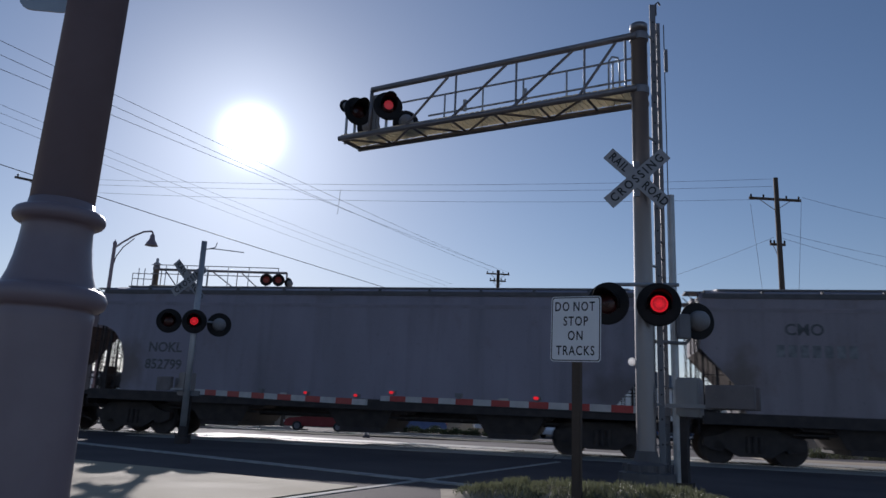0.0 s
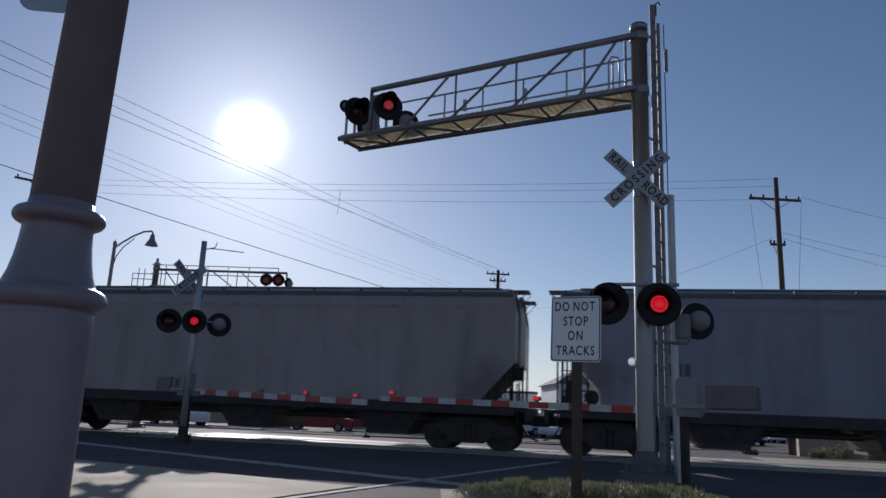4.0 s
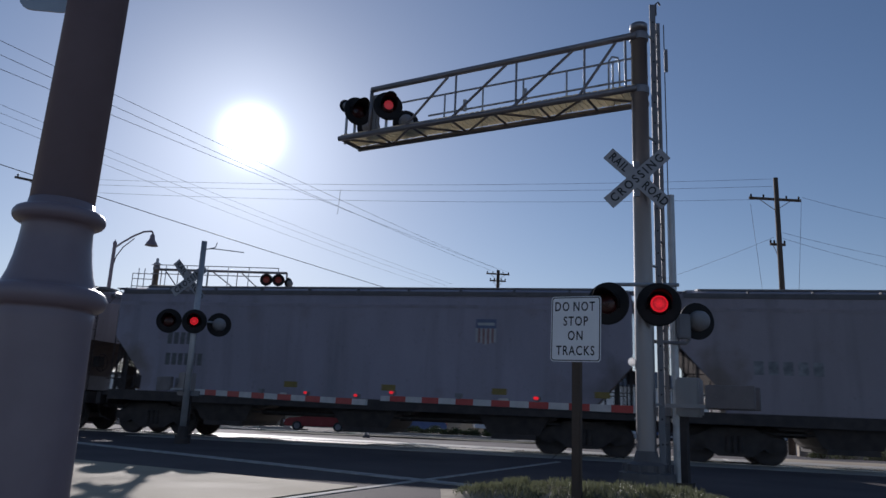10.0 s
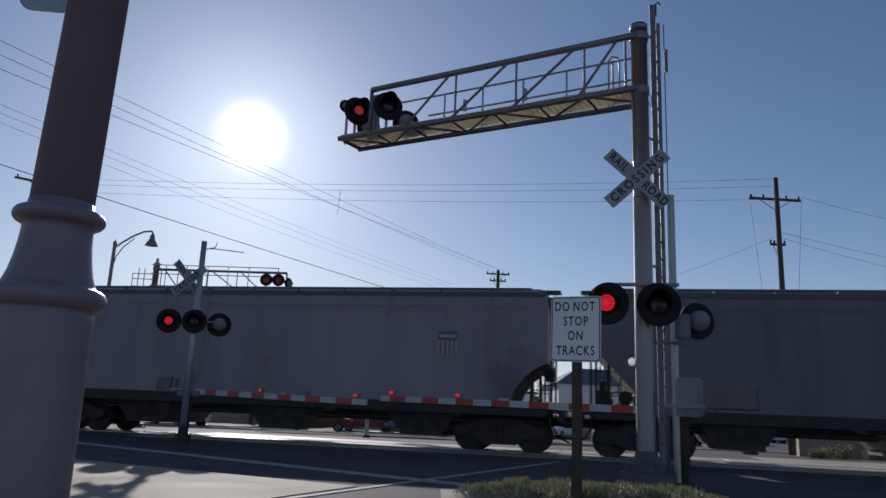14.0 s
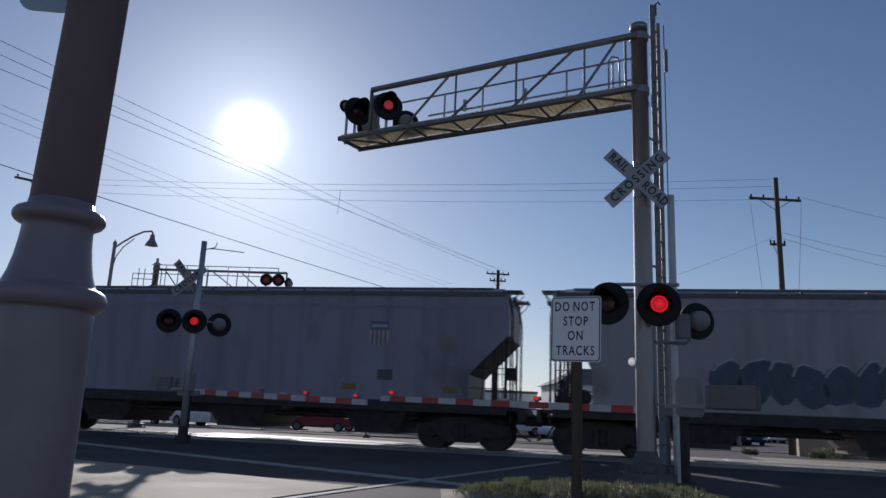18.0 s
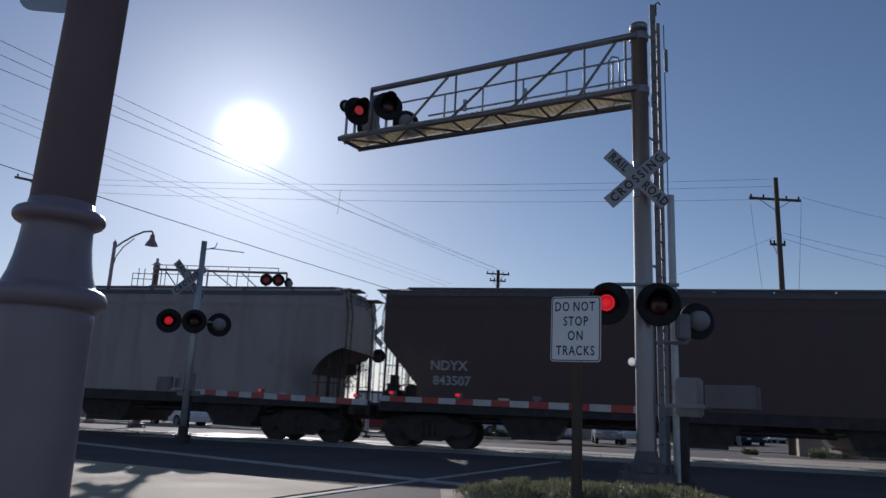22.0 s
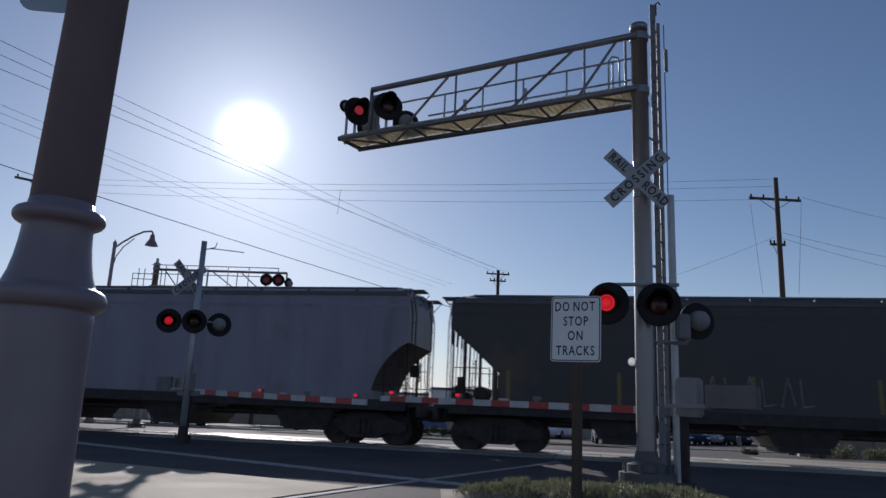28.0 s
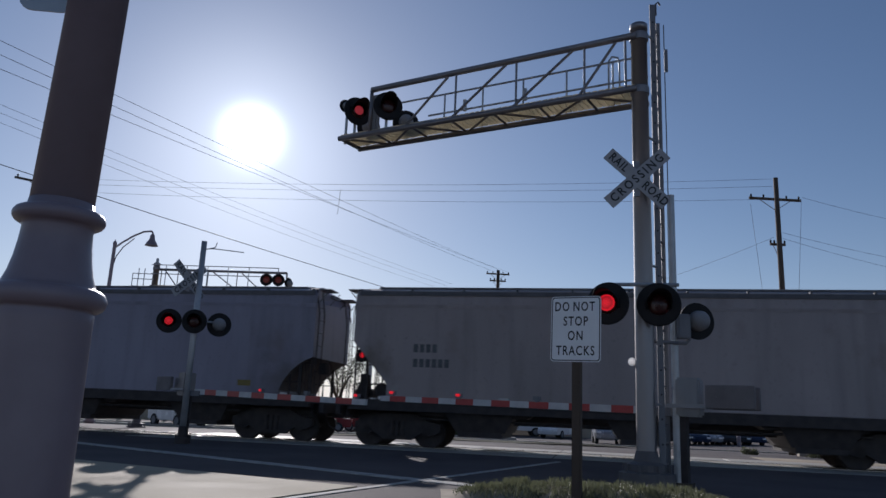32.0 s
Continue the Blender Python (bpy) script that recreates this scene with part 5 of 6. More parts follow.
def wire(pts, sag, r=0.012, name="overhead_wire", label="thin dark overhead wire"):
    b = B()
    for a, c in zip(pts, pts[1:]):
        a, c = Vector(a), Vector(c)
        n = 14
        line = [a.lerp(c, i / n) - Vector((0, 0, 4 * sag * (i / n) * (1 - i / n))) for i in range(n + 1)]
        path_tube(b, line, r, 5)
    place(part(name, b, M_WIRE), Matrix(), label, "wire", "overhead wires")


utility_pole(pose(17.05, 36.0, -0.5, 0, 0, 3), 14.1, ((13.0, 2.75), (10.6, 0.8)), "tall dark wooden utility pole with crossarm", 0.17)
utility_pole(pose(4.85, 62.0, -1.0, 0, 0, 4), 14.3, ((14.0, 2.0), (13.4, 1.4)), "distant wooden utility pole with two crossarms", 0.2)

# a pole hidden behind the near lamp post, seen by its crossarm
utility_pole(pose(-22.45, 40.0, -0.3, 0, 0, 40), 13.9, ((13.1, 3.6),), "wooden utility pole with wide crossarm", 0.2)

for a, c, sag in (((-12.1, 18, 10.19), (4.86, 62, 13.34), 0.15), ((-12.03, 18, 9.78), (4.2, 62, 13.26), 0.15), ((-11.96, 18, 9.37), (5.6, 62, 13.21), 0.15),
                  ((-19.63, 30, 13.34), (1.17, 80, 15.13), 0.3), ((-19.56, 30, 12.95), (0.55, 80, 14.91), 0.3), ((-19.49, 30, 12.5), (-0.7, 80, 14.73), 0.3),
                  ((-21.86, 40, 13.15), (16.86, 36, 13.54), 0.35), ((-21.8, 40, 12.85), (16.84, 36, 13.14), 0.35), ((-21.72, 40, 12.4), (16.68, 36, 12.44), 0.35),
                  ((15.68, 36, 12.12), (13.39, 30, 6.39), 0.0), ((18.31, 36, 12.36), (14.9, 30, 6.46), 0.0), ((17.25, 36, 10.69), (40, 47, 11.5), 0.5), ((17.23, 36, 10.39), (40, 47, 10.4), 0.5),
                  ((16.8, 36, 10.43), (8.0, 60, 9.8), 0.6), ((18.38, 36, 12.6), (45, 48, 13.8), 0.6)):
    wire((a, c), sag, 0.008)
wire(((-15.32, 24, 8.66), (-2.52, 40, 7.5), (5, 50, 7.2)), 0.05, 0.016, "service_cable", "thick black overhead cable")
place(part("wire_spacer", tube(B(), (-5.68, 38, 12.6), (-5.75, 38, 11.2), 0.012, n=6), M_WIRE), Matrix(), "dark spacer hanging on overhead wires", "wire spacer")


# ---- grass island by the sign ----
def grass_island():
    def height(x, y):
        u = (x - 1.95) / 1.75
        v = (y - 9.15) / 0.75
        q = 1 - u * u - v * v
        return -0.03 + 0.17 * max(0, q) ** 0.5 + 0.02 * noise.noise(Vector((x * 3, y * 3, 0)))
    b = B()
    n = 28
    grid = [[b.verts.new((0.1 + 3.7 * i / n, 8.3 + 1.7 * j / n, height(0.1 + 3.7 * i / n, 8.3 + 1.7 * j / n))) for j in range(n + 1)] for i in range(n + 1)]
    for i in range(n):
        for j in range(n):
            b.faces.new((grid[i][j], grid[i + 1][j], grid[i + 1][j + 1], grid[i][j + 1]))
    place(part("grass_bed", b, M_DIRT, smooth=True), Matrix(), "low earth mound under the grass", "ground", kind="structure")
    rng = random.Random(3)
    verts, faces = [], []
    for _ in range(9000):
        while True:
            x, y = rng.uniform(0.2, 3.7), rng.uniform(8.4, 9.9)
            u, v = (x - 1.95) / 1.75, (y - 9.15) / 0.75
            if u * u + v * v < rng.uniform(0.75, 1.0):
                break
        z = height(x, y) - 0.01
        a = rng.uniform(0, 2 * math.pi)
        h = rng.uniform(0.03, 0.1) * (1.3 if noise.noise(Vector((x * 2.5, y * 2.5, 7))) > 0.1 else 0.8)
        w = rng.uniform(0.003, 0.007)
        lx, ly = rng.uniform(-0.05, 0.05), rng.uniform(-0.05, 0.05)
        k = len(verts)
        dx, dy = w * math.cos(a), w * math.sin(a)
        verts += [(x - dx, y - dy, z), (x + dx, y + dy, z), (x + lx * 0.5 + dx * 0.7, y + ly * 0.5 + dy * 0.7, z + h * 0.65), (x + lx * 0.5 - dx * 0.7, y + ly * 0.5 - dy * 0.7, z + h * 0.65), (x + lx, y + ly, z + h)]
        faces += [(k, k + 1, k + 2, k + 3), (k + 3, k + 2, k + 4)]
    me = bpy.data.meshes.new("grass")
    me.from_pydata(verts, [], faces)
    me.materials.append(M_GRASS)
    place(link("grass", me), Matrix(), "short dry green grass round the sign post", "grass", kind="stuff")


grass_island()


# ---- trees, hedge and shrubs ----
def leaves(rng, blobs, count, size, material, name, parent=None, label="", m=None):
    verts, faces = [], []
    for _ in range(count):
        c, r = rng.choice(blobs)
        d = Vector((rng.gauss(0, 1), rng.gauss(0, 1), rng.gauss(0, 1))).normalized() * r * rng.random() ** 0.4
        p = Vector(c) + d
        q = Euler((rng.uniform(0, 6.3), rng.uniform(0, 6.3), rng.uniform(0, 6.3))).to_matrix()
        s = size * rng.uniform(0.6, 1.3)
        k = len(verts)
        verts += [p + q @ Vector(v) for v in ((-s, 0, 0), (0, -s * 0.45, 0.1 * s), (s, 0, 0), (0, s * 0.45, 0.1 * s))]
        faces.append((k, k + 1, k + 2, k + 3))
    me = bpy.data.meshes.new(name)
    me.from_pydata(verts, [], faces)
    me.materials.append(material)
    return link(name, me, parent, label, m)


def tree(x, y, z, h, seed, label):
    rng = random.Random(seed)
    t = thing("tree", pose(x, y, z), label, "tree", "trees beyond the tracks")
    b = tube(B(), (0, 0, 0), (0.1, 0, h * 0.35), 0.2, 0.14, n=10)
    blobs = []
    for i in range(9):
        a = i * 2.4
        tip = Vector((math.cos(a) * h * rng.uniform(0.12, 0.3), math.sin(a) * h * rng.uniform(0.12, 0.3), h * rng.uniform(0.55, 0.92)))
        mid = Vector((0.1, 0, h * 0.33)).lerp(tip, 0.5) + Vector((0, 0, 0.3))
        tube(b, (0.1, 0, h * 0.33), mid, 0.09, 0.05, n=6)
        tube(b, mid, tip, 0.05, 0.015, n=5)
        blobs += [(tip, h * 0.13), (mid, h * 0.09)]
        for _ in range(7):
            side = tip + Vector((rng.uniform(-1, 1), rng.uniform(-1, 1), rng.uniform(-0.8, 0.5))) * h * 0.14
            tube(b, mid.lerp(tip, rng.random()), side, 0.028, 0.008, n=4)
            blobs.append((side, h * 0.09))
    part("trunk", b, M_WOOD, t, "brown trunk with limbs")
    ob = leaves(rng, blobs, 2600, 0.085, M_LEAF, "crown", t, "sparse green crown")
    ob["kind"] = "stuff"


for x, y, h, seed in ((-19.5, 62, 9.0, 1), (-16.2, 66, 7.6, 2), (-13.0, 64, 9.4, 3), (-23.5, 66, 8.2, 4), (-9.6, 72, 7.4, 5), (-28.5, 70, 9.5, 6)):
    tree(x, y, -0.7, h, seed, "backlit green street tree with sparse crown")


def shrub(x, y, z, r, seed, label, material=None):
    rng = random.Random(seed)
    s = thing("shrub", pose(x, y, z), label, "shrub", "shrubs beyond the tracks")
    b = B()
    for i in range(5):
        tube(b, (0, 0, 0), (rng.uniform(-r, r) * 0.6, rng.uniform(-r, r) * 0.6, r * 0.8), 0.02, 0.008, n=5)
    part("stems", b, M_WOOD, s)
    blobs = [((rng.uniform(-r, r) * 0.7, rng.uniform(-r, r) * 0.5, r * rng.uniform(0.3, 0.8)), r * 0.5) for _ in range(7)]
    ob = leaves(rng, blobs, 700, 0.05, material or M_HEDGE, "foliage", s)
    ob["kind"] = "stuff"


# planter on the far side of the tracks
b = box(B(), -0.4, 9.4, -0.9, 0.9, 0, 0.22)
place(part("planter_kerb", b, M_CONCRETE), pose(-4.0, 51.0, -0.57, 0, 0, -4), "low concrete planter kerb", "kerb", kind="structure")
for i in range(16):
    shrub(-3.4 + i * 0.54, 51.0 - i * 0.038, -0.42, 0.43 + 0.1 * math.sin(i * 2.3), 20 + i, "small clipped green hedge shrub in a planter", M_LEAF if i % 3 == 1 else M_HEDGE)
for i, (x, y, r) in enumerate(((15.2, 29.5, 0.5), (16.4, 30.3, 0.65), (17.6, 29.8, 0.55), (13.2, 31.5, 0.35), (19.0, 30.5, 0.7))):
    shrub(x, y, -0.28, r, 40 + i, "dry brownish roadside shrub", M_GRASS)
strip("far_kerb", (-40, 47), (40, 40), 0.3, -0.32, M_CONCRETE, "pale concrete kerb beyond the tracks", "kerb", th=0.5)
strip("far_kerb", (-60, 56), (-9, 53.5), 0.3, -0.45, M_CONCRETE, "pale concrete kerb of the far street", "kerb", th=0.5)
strip("concrete_kerb", (-11.86, 50.95), (-10.04, 52.02), 0.35, -0.3, M_CONCRETE, "short pale concrete kerb end beyond the tracks", "kerb", th=0.35)
strip("verge", (10.5, 24.5), (60, 13.5), 3.0, -0.05, M_DIRT, "strip of dry earth along the track", "ground", th=0.25)
strip("ballast_bed", (3.5 + 6, 19.8), (90, 2.2), 3.4, -0.046, M_PAVE, "pale tan gravel along the rails", "ballast", th=0.2)
strip("ballast_bed", (-16, 25.6), (-110, 46.2), 3.4, -0.06, M_BALLAST, "grey crushed stone ballast", "ballast", th=0.2)


# ---- vehicles beyond the tracks ----
def vehicle(name, kind, paint, m, label):
    v = thing(name, m, label, "car", "vehicles beyond the tracks")
    low = {"sedan": [(-2.3, 0.35), (-2.35, 0.7), (-2.2, 0.92), (-1.2, 0.98), (1.0, 0.98), (2.1, 0.85), (2.35, 0.62), (2.3, 0.3)],
           "suv": [(-2.3, 0.4), (-2.35, 1.0), (-2.2, 1.12), (1.0, 1.12), (2.1, 1.02), (2.35, 0.8), (2.3, 0.38)],
           "van": [(-3.3, 0.5), (-3.3, 2.5), (1.3, 2.5), (2.0, 1.6), (2.9, 1.35), (3.0, 0.9), (3.0, 0.45)]}[kind]
    top = {"sedan": [(-1.75, 0.95), (-1.05, 1.42), (0.35, 1.45), (1.15, 0.97)], "suv": [(-2.2, 1.1), (-1.95, 1.72), (0.3, 1.74), (1.1, 1.1)],
           "van": [(1.0, 1.65), (1.0, 2.3), (1.42, 2.3), (1.95, 1.65)]}[kind]
    wide = 0.88 if kind in ("sedan", "suv") else 0.98
    b = slab(B(), low, -wide, wide)
    bmesh.ops.recalc_face_normals(b, faces=b.faces)
    bmesh.ops.bevel(b, geom=b.edges[:], offset=0.06, segments=2, affect="EDGES")
    part("body", b, paint, v, smooth=False)
    if kind != "van":
        b = slab(B(), top, -wide + 0.12, wide - 0.12)
        bmesh.ops.recalc_face_normals(b, faces=b.faces)
        part("cabin_glass", b, M_GLASS, v, "dark tinted glass")
        zr = top[1][1]
        part("roof", box(B(), top[1][0] - 0.05, top[2][0] + 0.1, -wide + 0.1, wide - 0.1, zr - 0.02, zr + 0.04), paint, v)
        for x in (top[1][0] * 0.2 + top[2][0] * 0.8 - 0.7, top[1][0] + 0.05):
            for y in (-wide + 0.11, wide - 0.11):
                part("pillar", box(B(), x - 0.04, x + 0.04, y - 0.02, y + 0.02, top[0][1], zr), paint, v)
    else:
        b = slab(B(), top, -wide - 0.01, wide + 0.01)
        bmesh.ops.recalc_face_normals(b, faces=b.faces)
        part("cabin_glass", b, M_GLASS, v, "dark tinted glass")
    xs = {"sedan": 1.42, "suv": 1.42, "van": 1.95}[kind]
    r = {"sedan": 0.33, "suv": 0.38, "van": 0.38}[kind]
    for x in (-xs, xs):
        for y in (-wide + 0.08, wide - 0.08):
            w = part("wheel", tube(B(), (x, y - 0.11, r), (x, y + 0.11, r), r, n=20), M_TYRE, v)
            s = -1 if y < 0 else 1
            part("rim", tube(B(), (x, y + s * 0.1, r), (x, y + s * 0.118, r), r * 0.62, n=14), M_RAILING, w)
    zl = low[-2][1]
    for y in (-wide + 0.2, wide - 0.2):
        part("headlight", box(B(), low[-2][0] - 0.08, low[-2][0] + 0.01, y - 0.14, y + 0.14, zl - 0.06, zl + 0.08), M_SIGN, v)
        part("tail_light", box(B(), low[1][0] - 0.01, low[1][0] + 0.06, y - 0.1, y + 0.1, 0.72, 0.88), M_RED, v)
    return v


C_RED = surface("red_car_paint", (0.20, 0.018, 0.025), (0.25, 0.025, 0.033), 2.0, 0.22, bump=0)
C_BLUE = surface("blue_car_paint", (0.08, 0.13, 0.28), (0.1, 0.16, 0.33), 2.0, 0.22, bump=0)
C_WHITE = surface("white_car_paint", (0.72, 0.72, 0.72), (0.8, 0.8, 0.8), 2.0, 0.25, bump=0)
C_SILVER = surface("silver_car_paint", (0.4, 0.41, 0.42), (0.5, 0.5, 0.52), 2.0, 0.25, 0.4, bump=0)
C_DARK = surface("dark_car_paint", (0.03, 0.03, 0.035), (0.05, 0.05, 0.055), 2.0, 0.22, bump=0)
C_NAVY = surface("navy_car_paint", (0.025, 0.035, 0.07), (0.035, 0.05, 0.095), 2.0, 0.18, bump=0)
vehicle("red_car", "sedan", C_RED, pose(-8.28, 53.43, -0.55, 0, 0, 184), "dark red sedan waiting beyond the tracks")
vehicle("red_car", "sedan", C_RED, pose(-5.18, 57.65, -0.55, 0, 0, 186), "dark red sedan behind the other red car")
vehicle("white_suv", "suv", C_WHITE, pose(-16.25, 47.6, -0.50, 0, 0, -42), "white sport utility car waiting beyond the tracks")
vehicle("blue_car", "sedan", C_BLUE, pose(-1.55, 57.72, -0.55, 0, 0, 188), "blue sedan on the far street")
vehicle("delivery_van", "van", C_WHITE, pose(6.59, 65.10, -0.55, 0, 0, 2), "white delivery van on the far street")
vehicle("silver_suv", "suv", C_SILVER, pose(11.85, 52.00, -0.55, 0, 0, 262), "silver sport utility car on the far street")
vehicle("white_car", "sedan", C_WHITE, pose(10.29, 62.36, -0.55, 0, 0, 236), "white sedan waiting behind the hedge")
vehicle("white_suv", "suv", C_WHITE, pose(14.62, 55.08, -0.55, 0, 0, 258), "white sport utility car on the far street")
for i in range(6):
    paint, tint = ((C_DARK, "black"), (C_NAVY, "navy"), (C_SILVER, "silver"), (C_DARK, "black"))[i % 4]
    vehicle("parked_car", "sedan", paint, pose(18.9 + i * 1.95, 59.5 + i * 1.95, -0.6, 0, 0, 262 + (i % 2) * 7), tint + " sedan parked in the near row of the lot")
for i in range(11):
    paint, tint = ((C_WHITE, "white"), (C_DARK, "black"), (C_SILVER, "silver"), (C_BLUE, "blue"))[(i * 7 + i // 3) % 4]
    vehicle("parked_car", "suv" if i % 3 == 0 else "sedan", paint, pose(21.0 + i * 2.75, 84.0 + (i % 2) * 0.5, -0.6, 0, 0, 84 + (i % 3) * 6), tint + " car parked in the far lot")


# ---- buildings and far skyline ----
M_STUCCO = surface("pale_stucco", (0.70, 0.69, 0.67), (0.80, 0.79, 0.77), 0.7, 0.8, bump=0.2)
M_TANWALL = surface("tan_block", (0.34, 0.285, 0.215), (0.46, 0.39, 0.30), 1.2, 0.9, bump=0.4)
M_ROOF = surface("grey_shingle", (0.12, 0.12, 0.125), (0.2, 0.2, 0.2), 2.0, 0.85, bump=0.5)
M_HILL = surface("hazy_hill", (0.12, 0.13, 0.13), (0.17, 0.18, 0.17), 0.02, 0.95, bump=0)


def building(m, w, d, h, roof, label, cols):
    v = thing("building", m, label, "building", "buildings beyond the tracks")
    b = box(B(), -w / 2, w / 2, -d / 2, d / 2, -1, h)
    part("wall", b, M_STUCCO, v)
    if roof:
        b = B()
        e, k = [b.verts.new((x * (w / 2 + 0.5), y * (d / 2 + 0.5), h)) for x, y in ((-1, -1), (1, -1), (1, 1), (-1, 1))], w / 2 - d * 0.32
        r0, r1 = b.verts.new((-k, 0, h + roof)), b.verts.new((k, 0, h + roof))
        for f in ((e[0], e[1], r1, r0), (e[2], e[3], r0, r1), (e[1], e[2], r1), (e[3], e[0], r0), (e[3], e[2], e[1], e[0])):
            b.faces.new(f)
        bmesh.ops.recalc_face_normals(b, faces=b.faces)
        part("roof", b, M_ROOF, v, "grey hipped roof")
    else:
        part("parapet", box(B(), -w / 2 - 0.1, w / 2 + 0.1, -d / 2 - 0.1, d / 2 + 0.1, h, h + 0.4), M_ROOF, v)
    for i in range(cols):
        x = -w / 2 + (i + 0.5) * w / cols
        win = part("window", box(B(), x - 0.7, x + 0.7, -d / 2 - 0.05, -d / 2, 1.0, 2.3), M_WHITE, v)
        part("pane", box(B(), x - 0.6, x + 0.6, -d / 2 - 0.07, -d / 2 - 0.05, 1.1, 2.2), M_GLASS, win)


building(pose(25.6, 104, -1, 0, 0, 3), 20, 12, 6.6, 2.5, "pale stucco house with grey hipped roof", 5)
building(pose(7.0, 118, -1, 0, 0, 3), 16, 10, 5.6, 0, "long white flat-roofed building", 6)
building(pose(-4.5, 130, -1, 0, 0, 3), 18, 10, 5.0, 0, "long white flat-roofed building", 6)
building(pose(39, 110, -1, 0, 0, -8), 20, 12, 4.4, 2.0, "pale low building with grey roof", 7)
building(pose(64, 96, -1, 0, 0, -20), 24, 12, 4.8, 0, "long white flat-roofed building", 8)
building(pose(-47, 110, -1, 0, 0, 12), 30, 12, 5.5, 0, "long white flat-roofed building", 9)


def hills():
    b = B()
    n = 90
    low, top = [], []
    for i in range(n + 1):
        a = radians(-95 + 190 * i / n)
        r = 900
        h = 8 + 14 * max(0, noise.noise(Vector((i * 0.13, 3, 0)))) + 4 * noise.noise(Vector((i * 0.6, 9, 0)))
        low.append(b.verts.new((r * math.sin(a), r * math.cos(a), -3)))
        top.append(b.verts.new((1.04 * r * math.sin(a), 1.04 * r * math.cos(a), h)))
    for i in range(n):
        b.faces.new((low[i], low[i + 1], top[i + 1], top[i]))
    place(part("backdrop", b, M_HILL), Matrix(), "low hazy line of far trees and hills", "backdrop", kind="structure")


# dark planting bed between the tracks and the far street
b = B()
for i in range(9):
    for j in range(6):
        x0, x1, y0, y1 = -9 + i * 2.1, -6.9 + i * 2.1, 36 + j * 2, 38 + j * 2
        vs = [b.verts.new((x, y - 0.05 * x, -0.05 - 0.5 * min(1, max(0, (y - 0.05 * x - 26) / 24)) + 0.05 + 0.06 * noise.noise(Vector((x, y, 3))))) for x, y in ((x0, y0), (x1, y0), (x1, y1), (x0, y1))]
        b.faces.new(vs)
bmesh.ops.remove_doubles(b, verts=b.verts, dist=0.001)
place(part("planting_bed", b, M_BED, smooth=True), Matrix(), "dark low ground cover beyond the tracks", "ground", kind="structure")
# low wall and hedge behind the far street
def low_wall(a, c, h, label):
    a, c = Vector((*a, 0)), Vector((*c, 0))
    n = int((c - a).length / 3)
    w = thing("garden_wall", Matrix.Translation((*a.xy, -0.7)) @ pose(0, 0, 0, 0, 0, heading(a, c)), label, "wall", "walls of the far street")
    step = (c - a).length / n
    for i in range(n):
        part("wall_panel", box(B(), i * step + 0.2, (i + 1) * step - 0.2, -0.08, 0.08, -0.3, h), M_TANWALL, w)
        b = box(B(), i * step - 0.2, i * step + 0.2, -0.2, 0.2, -0.3, h + 0.15)
        box(b, i * step - 0.24, i * step + 0.24, -0.24, 0.24, h + 0.15, h + 0.22)
        part("pier", b, M_TANWALL, w)


low_wall((-70, 82), (-11, 78.5), 1.5, "low tan stucco wall along the far street")
low_wall((16.2, 33.2), (40, 28.0), 1.5, "low tan block wall beside the tracks")
low_wall((-44, 70.0), (16, 68.0), 2.0, "low tan block wall behind the waiting cars")
low_wall((-2, 92), (60, 95), 1.3, "low tan stucco wall behind the far lot")
for i in range(14):
    shrub(-9.6 + i * 1.25, 78.0 + 0.3 * math.sin(i * 1.9), -0.62, 0.75 + 0.18 * math.sin(i * 2.7), 70 + i, "dark green shrub along the far street", M_LEAF)
hills()
bell_lamp(pose(5.6, 75, -1.0, 0, 0, 5), "dark street lamp with bell head and curved arm", 8.6)
bell_lamp(pose(24.2, 60, -1.0, 0, 0, 5), "dark street lamp with bell head and curved arm", 8.6)
bell_lamp(pose(-24.5, 72, -1.0, 0, 0, 5), "dark street lamp with bell head and curved arm", 8.6)

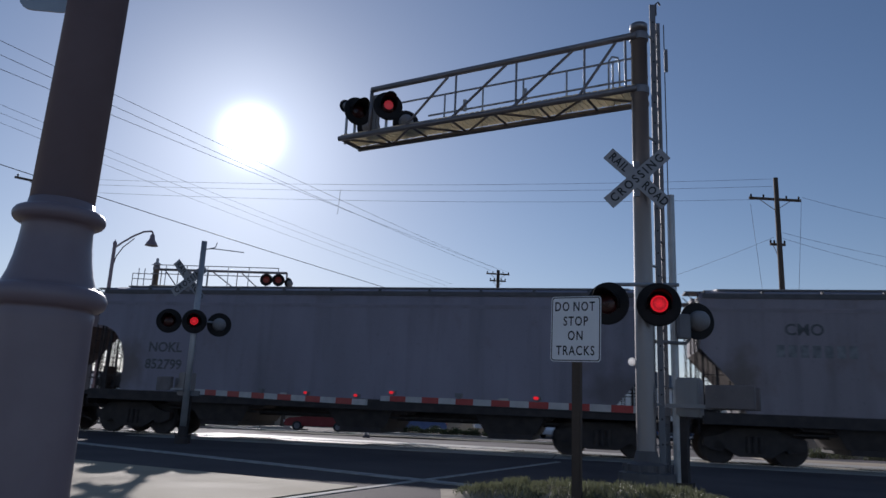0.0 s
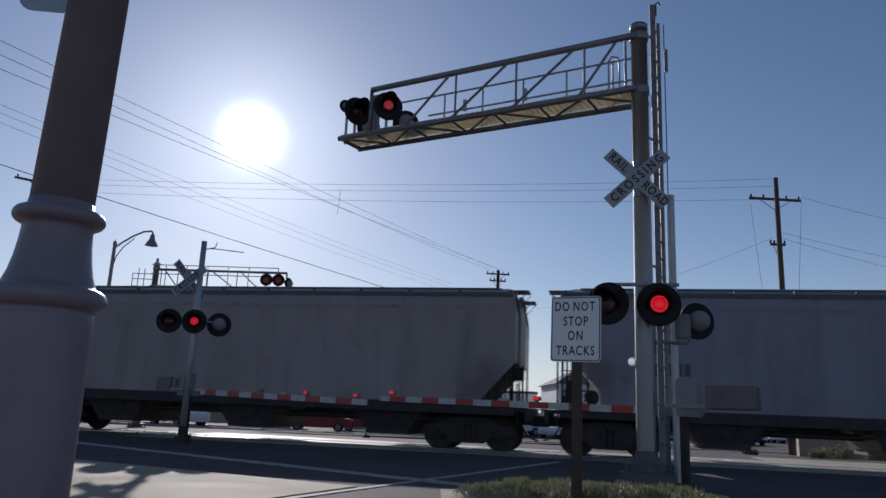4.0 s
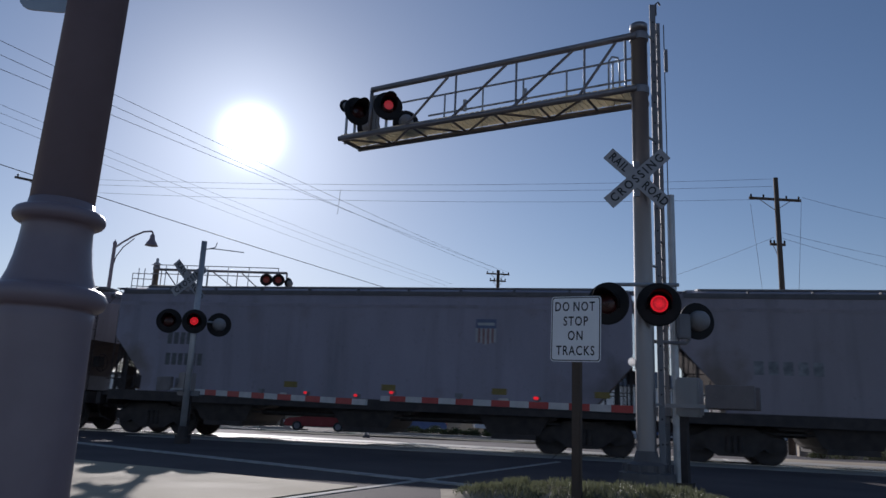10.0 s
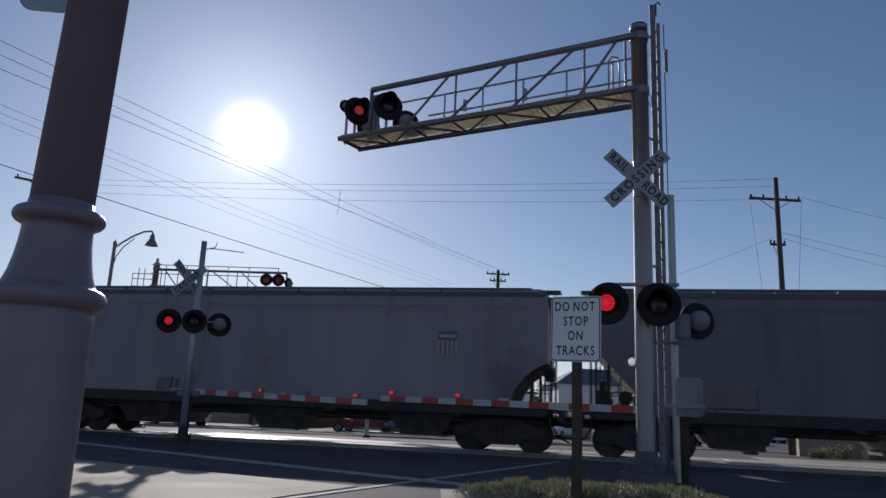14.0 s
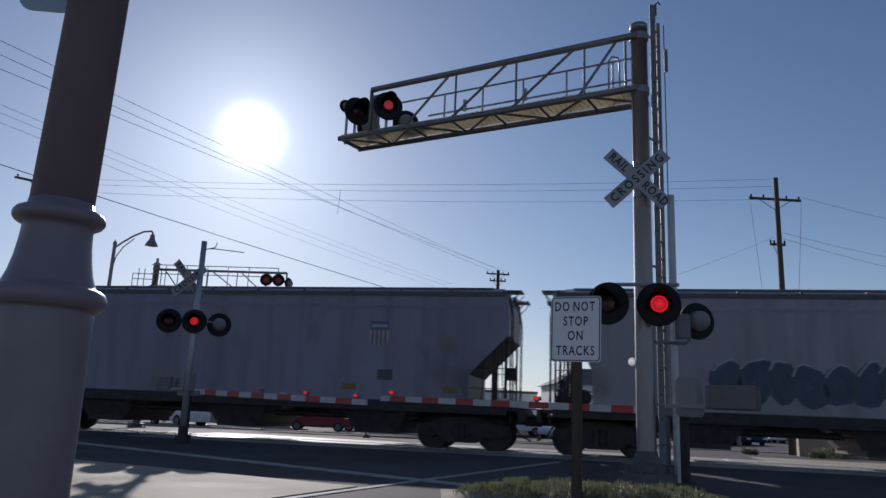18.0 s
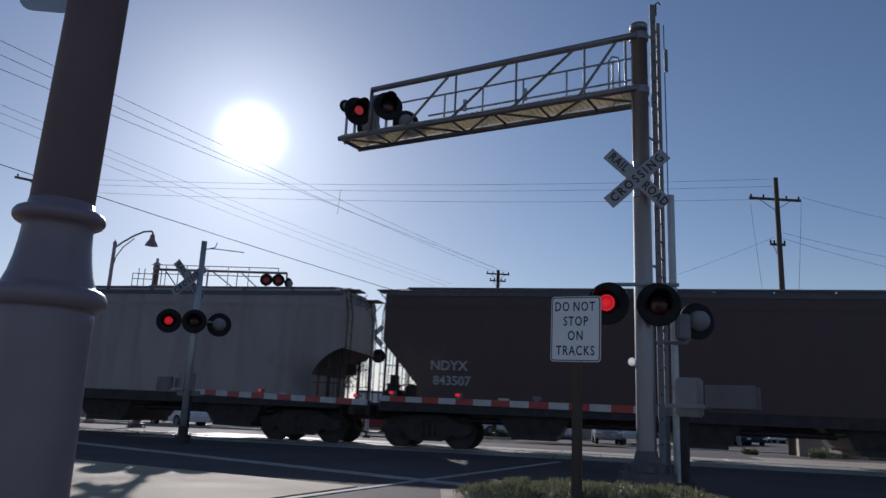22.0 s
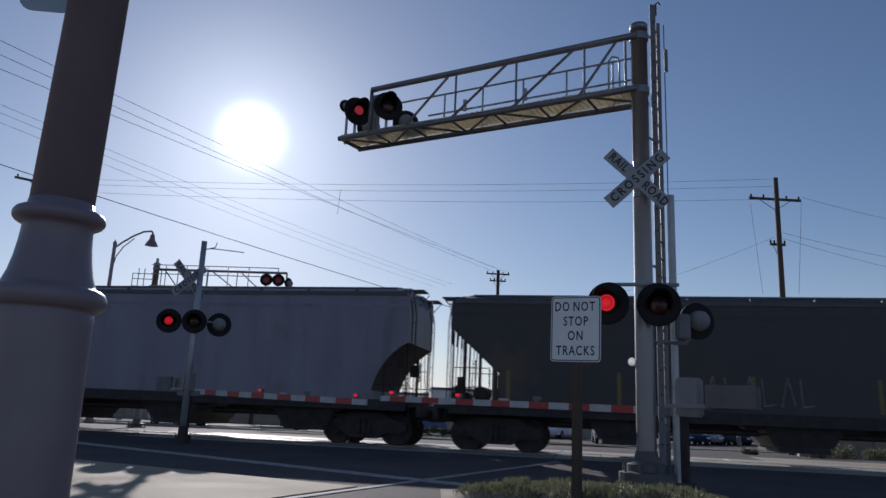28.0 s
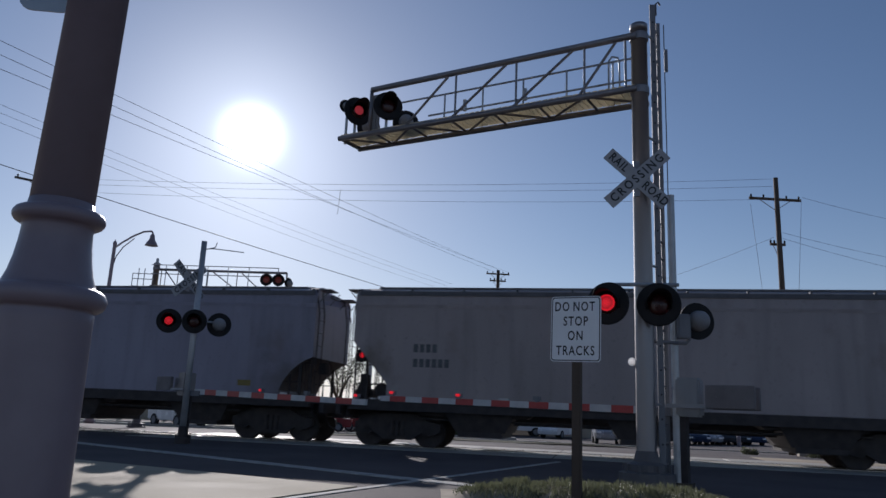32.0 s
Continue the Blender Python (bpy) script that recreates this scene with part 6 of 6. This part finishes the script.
# ---- far-side signal, seen between the cars ----
third = thing("signal_mast", pose(-3.0, 33.0, -0.2), "crossing signal mast seen between the cars", "railroad signal")
part("mast", tube(B(), (0, 0, 0), (0, 0, 5.0), 0.085, 0.075, n=14), M_ALU, third)
part("foundation", turned(B(), [(0.16, -0.3), (0.16, 0.1), (0.11, 0.15)], 16), M_DARKSTEEL, third)
bar("cross_arm", (-0.5, -0.1, 3.6), (0.5, -0.1, 3.6), 0.03, M_STEEL, third)
flasher(third, pose(-0.38, -0.2, 3.55, 0, 0, 5), False)
flasher(third, pose(0.34, -0.2, 3.55, 0, 0, 5), True)
crossbuck(third, pose(0, 0.15, 4.5, 0, 0, 200))


# ---- what moves ----
def motions():
    for car, s0 in CARS:
        walk(car, [(t, on_track(s0 + SPEED * t)) for t in (0.0, 8.0, 16.0, 24.0, 32.0)])
    # the red lamps come forward in their hoods as they light
    half = FLASH / 2
    for lamp, first, out, rest in BULBS:
        if first is None:
            lamp.matrix_basis = pose(0, -out, 0)
            continue
        rows = []
        k = -3
        while True:
            t = FLASH * FLASH_0 + k * half
            lit = (k % 2 == 0) == first
            y0, y1 = (-rest, -out) if lit else (-out, -rest)
            if t > 32.2:
                break
            if t - 0.02 > 0.05:
                rows.append((t - 0.02, pose(0, y0, 0)))
                rows.append((t + 0.02, pose(0, y1, 0)))
            last = y1
            if t <= 0.05:
                begin = y1
            k += 1
        rows = [r for r in rows if r[0] < 31.95]
        walk(lamp, [(0.0, pose(0, begin, 0))] + rows + [(32.0, pose(0, rows[-1][1].translation.y, 0))])
    # wheels turn while they roll past
    for wheel, car in WHEELS:
        s0 = dict(CARS)[car]
        x = wheel.matrix_basis.translation.copy()
        t0, t1 = max(0.0, (-32 - s0) / SPEED), min(32.0, (24 - s0) / SPEED)
        turn = lambda t: pose(x.x, x.y, x.z, 0, math.degrees(SPEED * t / 0.457) % 360, 0)
        n = max(2, int((t1 - t0) / 0.0333))
        rows = [(t0 + (t1 - t0) * i / n, turn(t0 + (t1 - t0) * i / n)) for i in range(n + 1)]
        if t0 > 0.1:
            rows = [(0.0, rows[0][1]), (t0 - 0.05, rows[0][1])] + rows
        if t1 < 31.9:
            rows = rows + [(t1 + 0.05, rows[-1][1]), (32.0, rows[-1][1])]
        walk(wheel, rows)


motions()
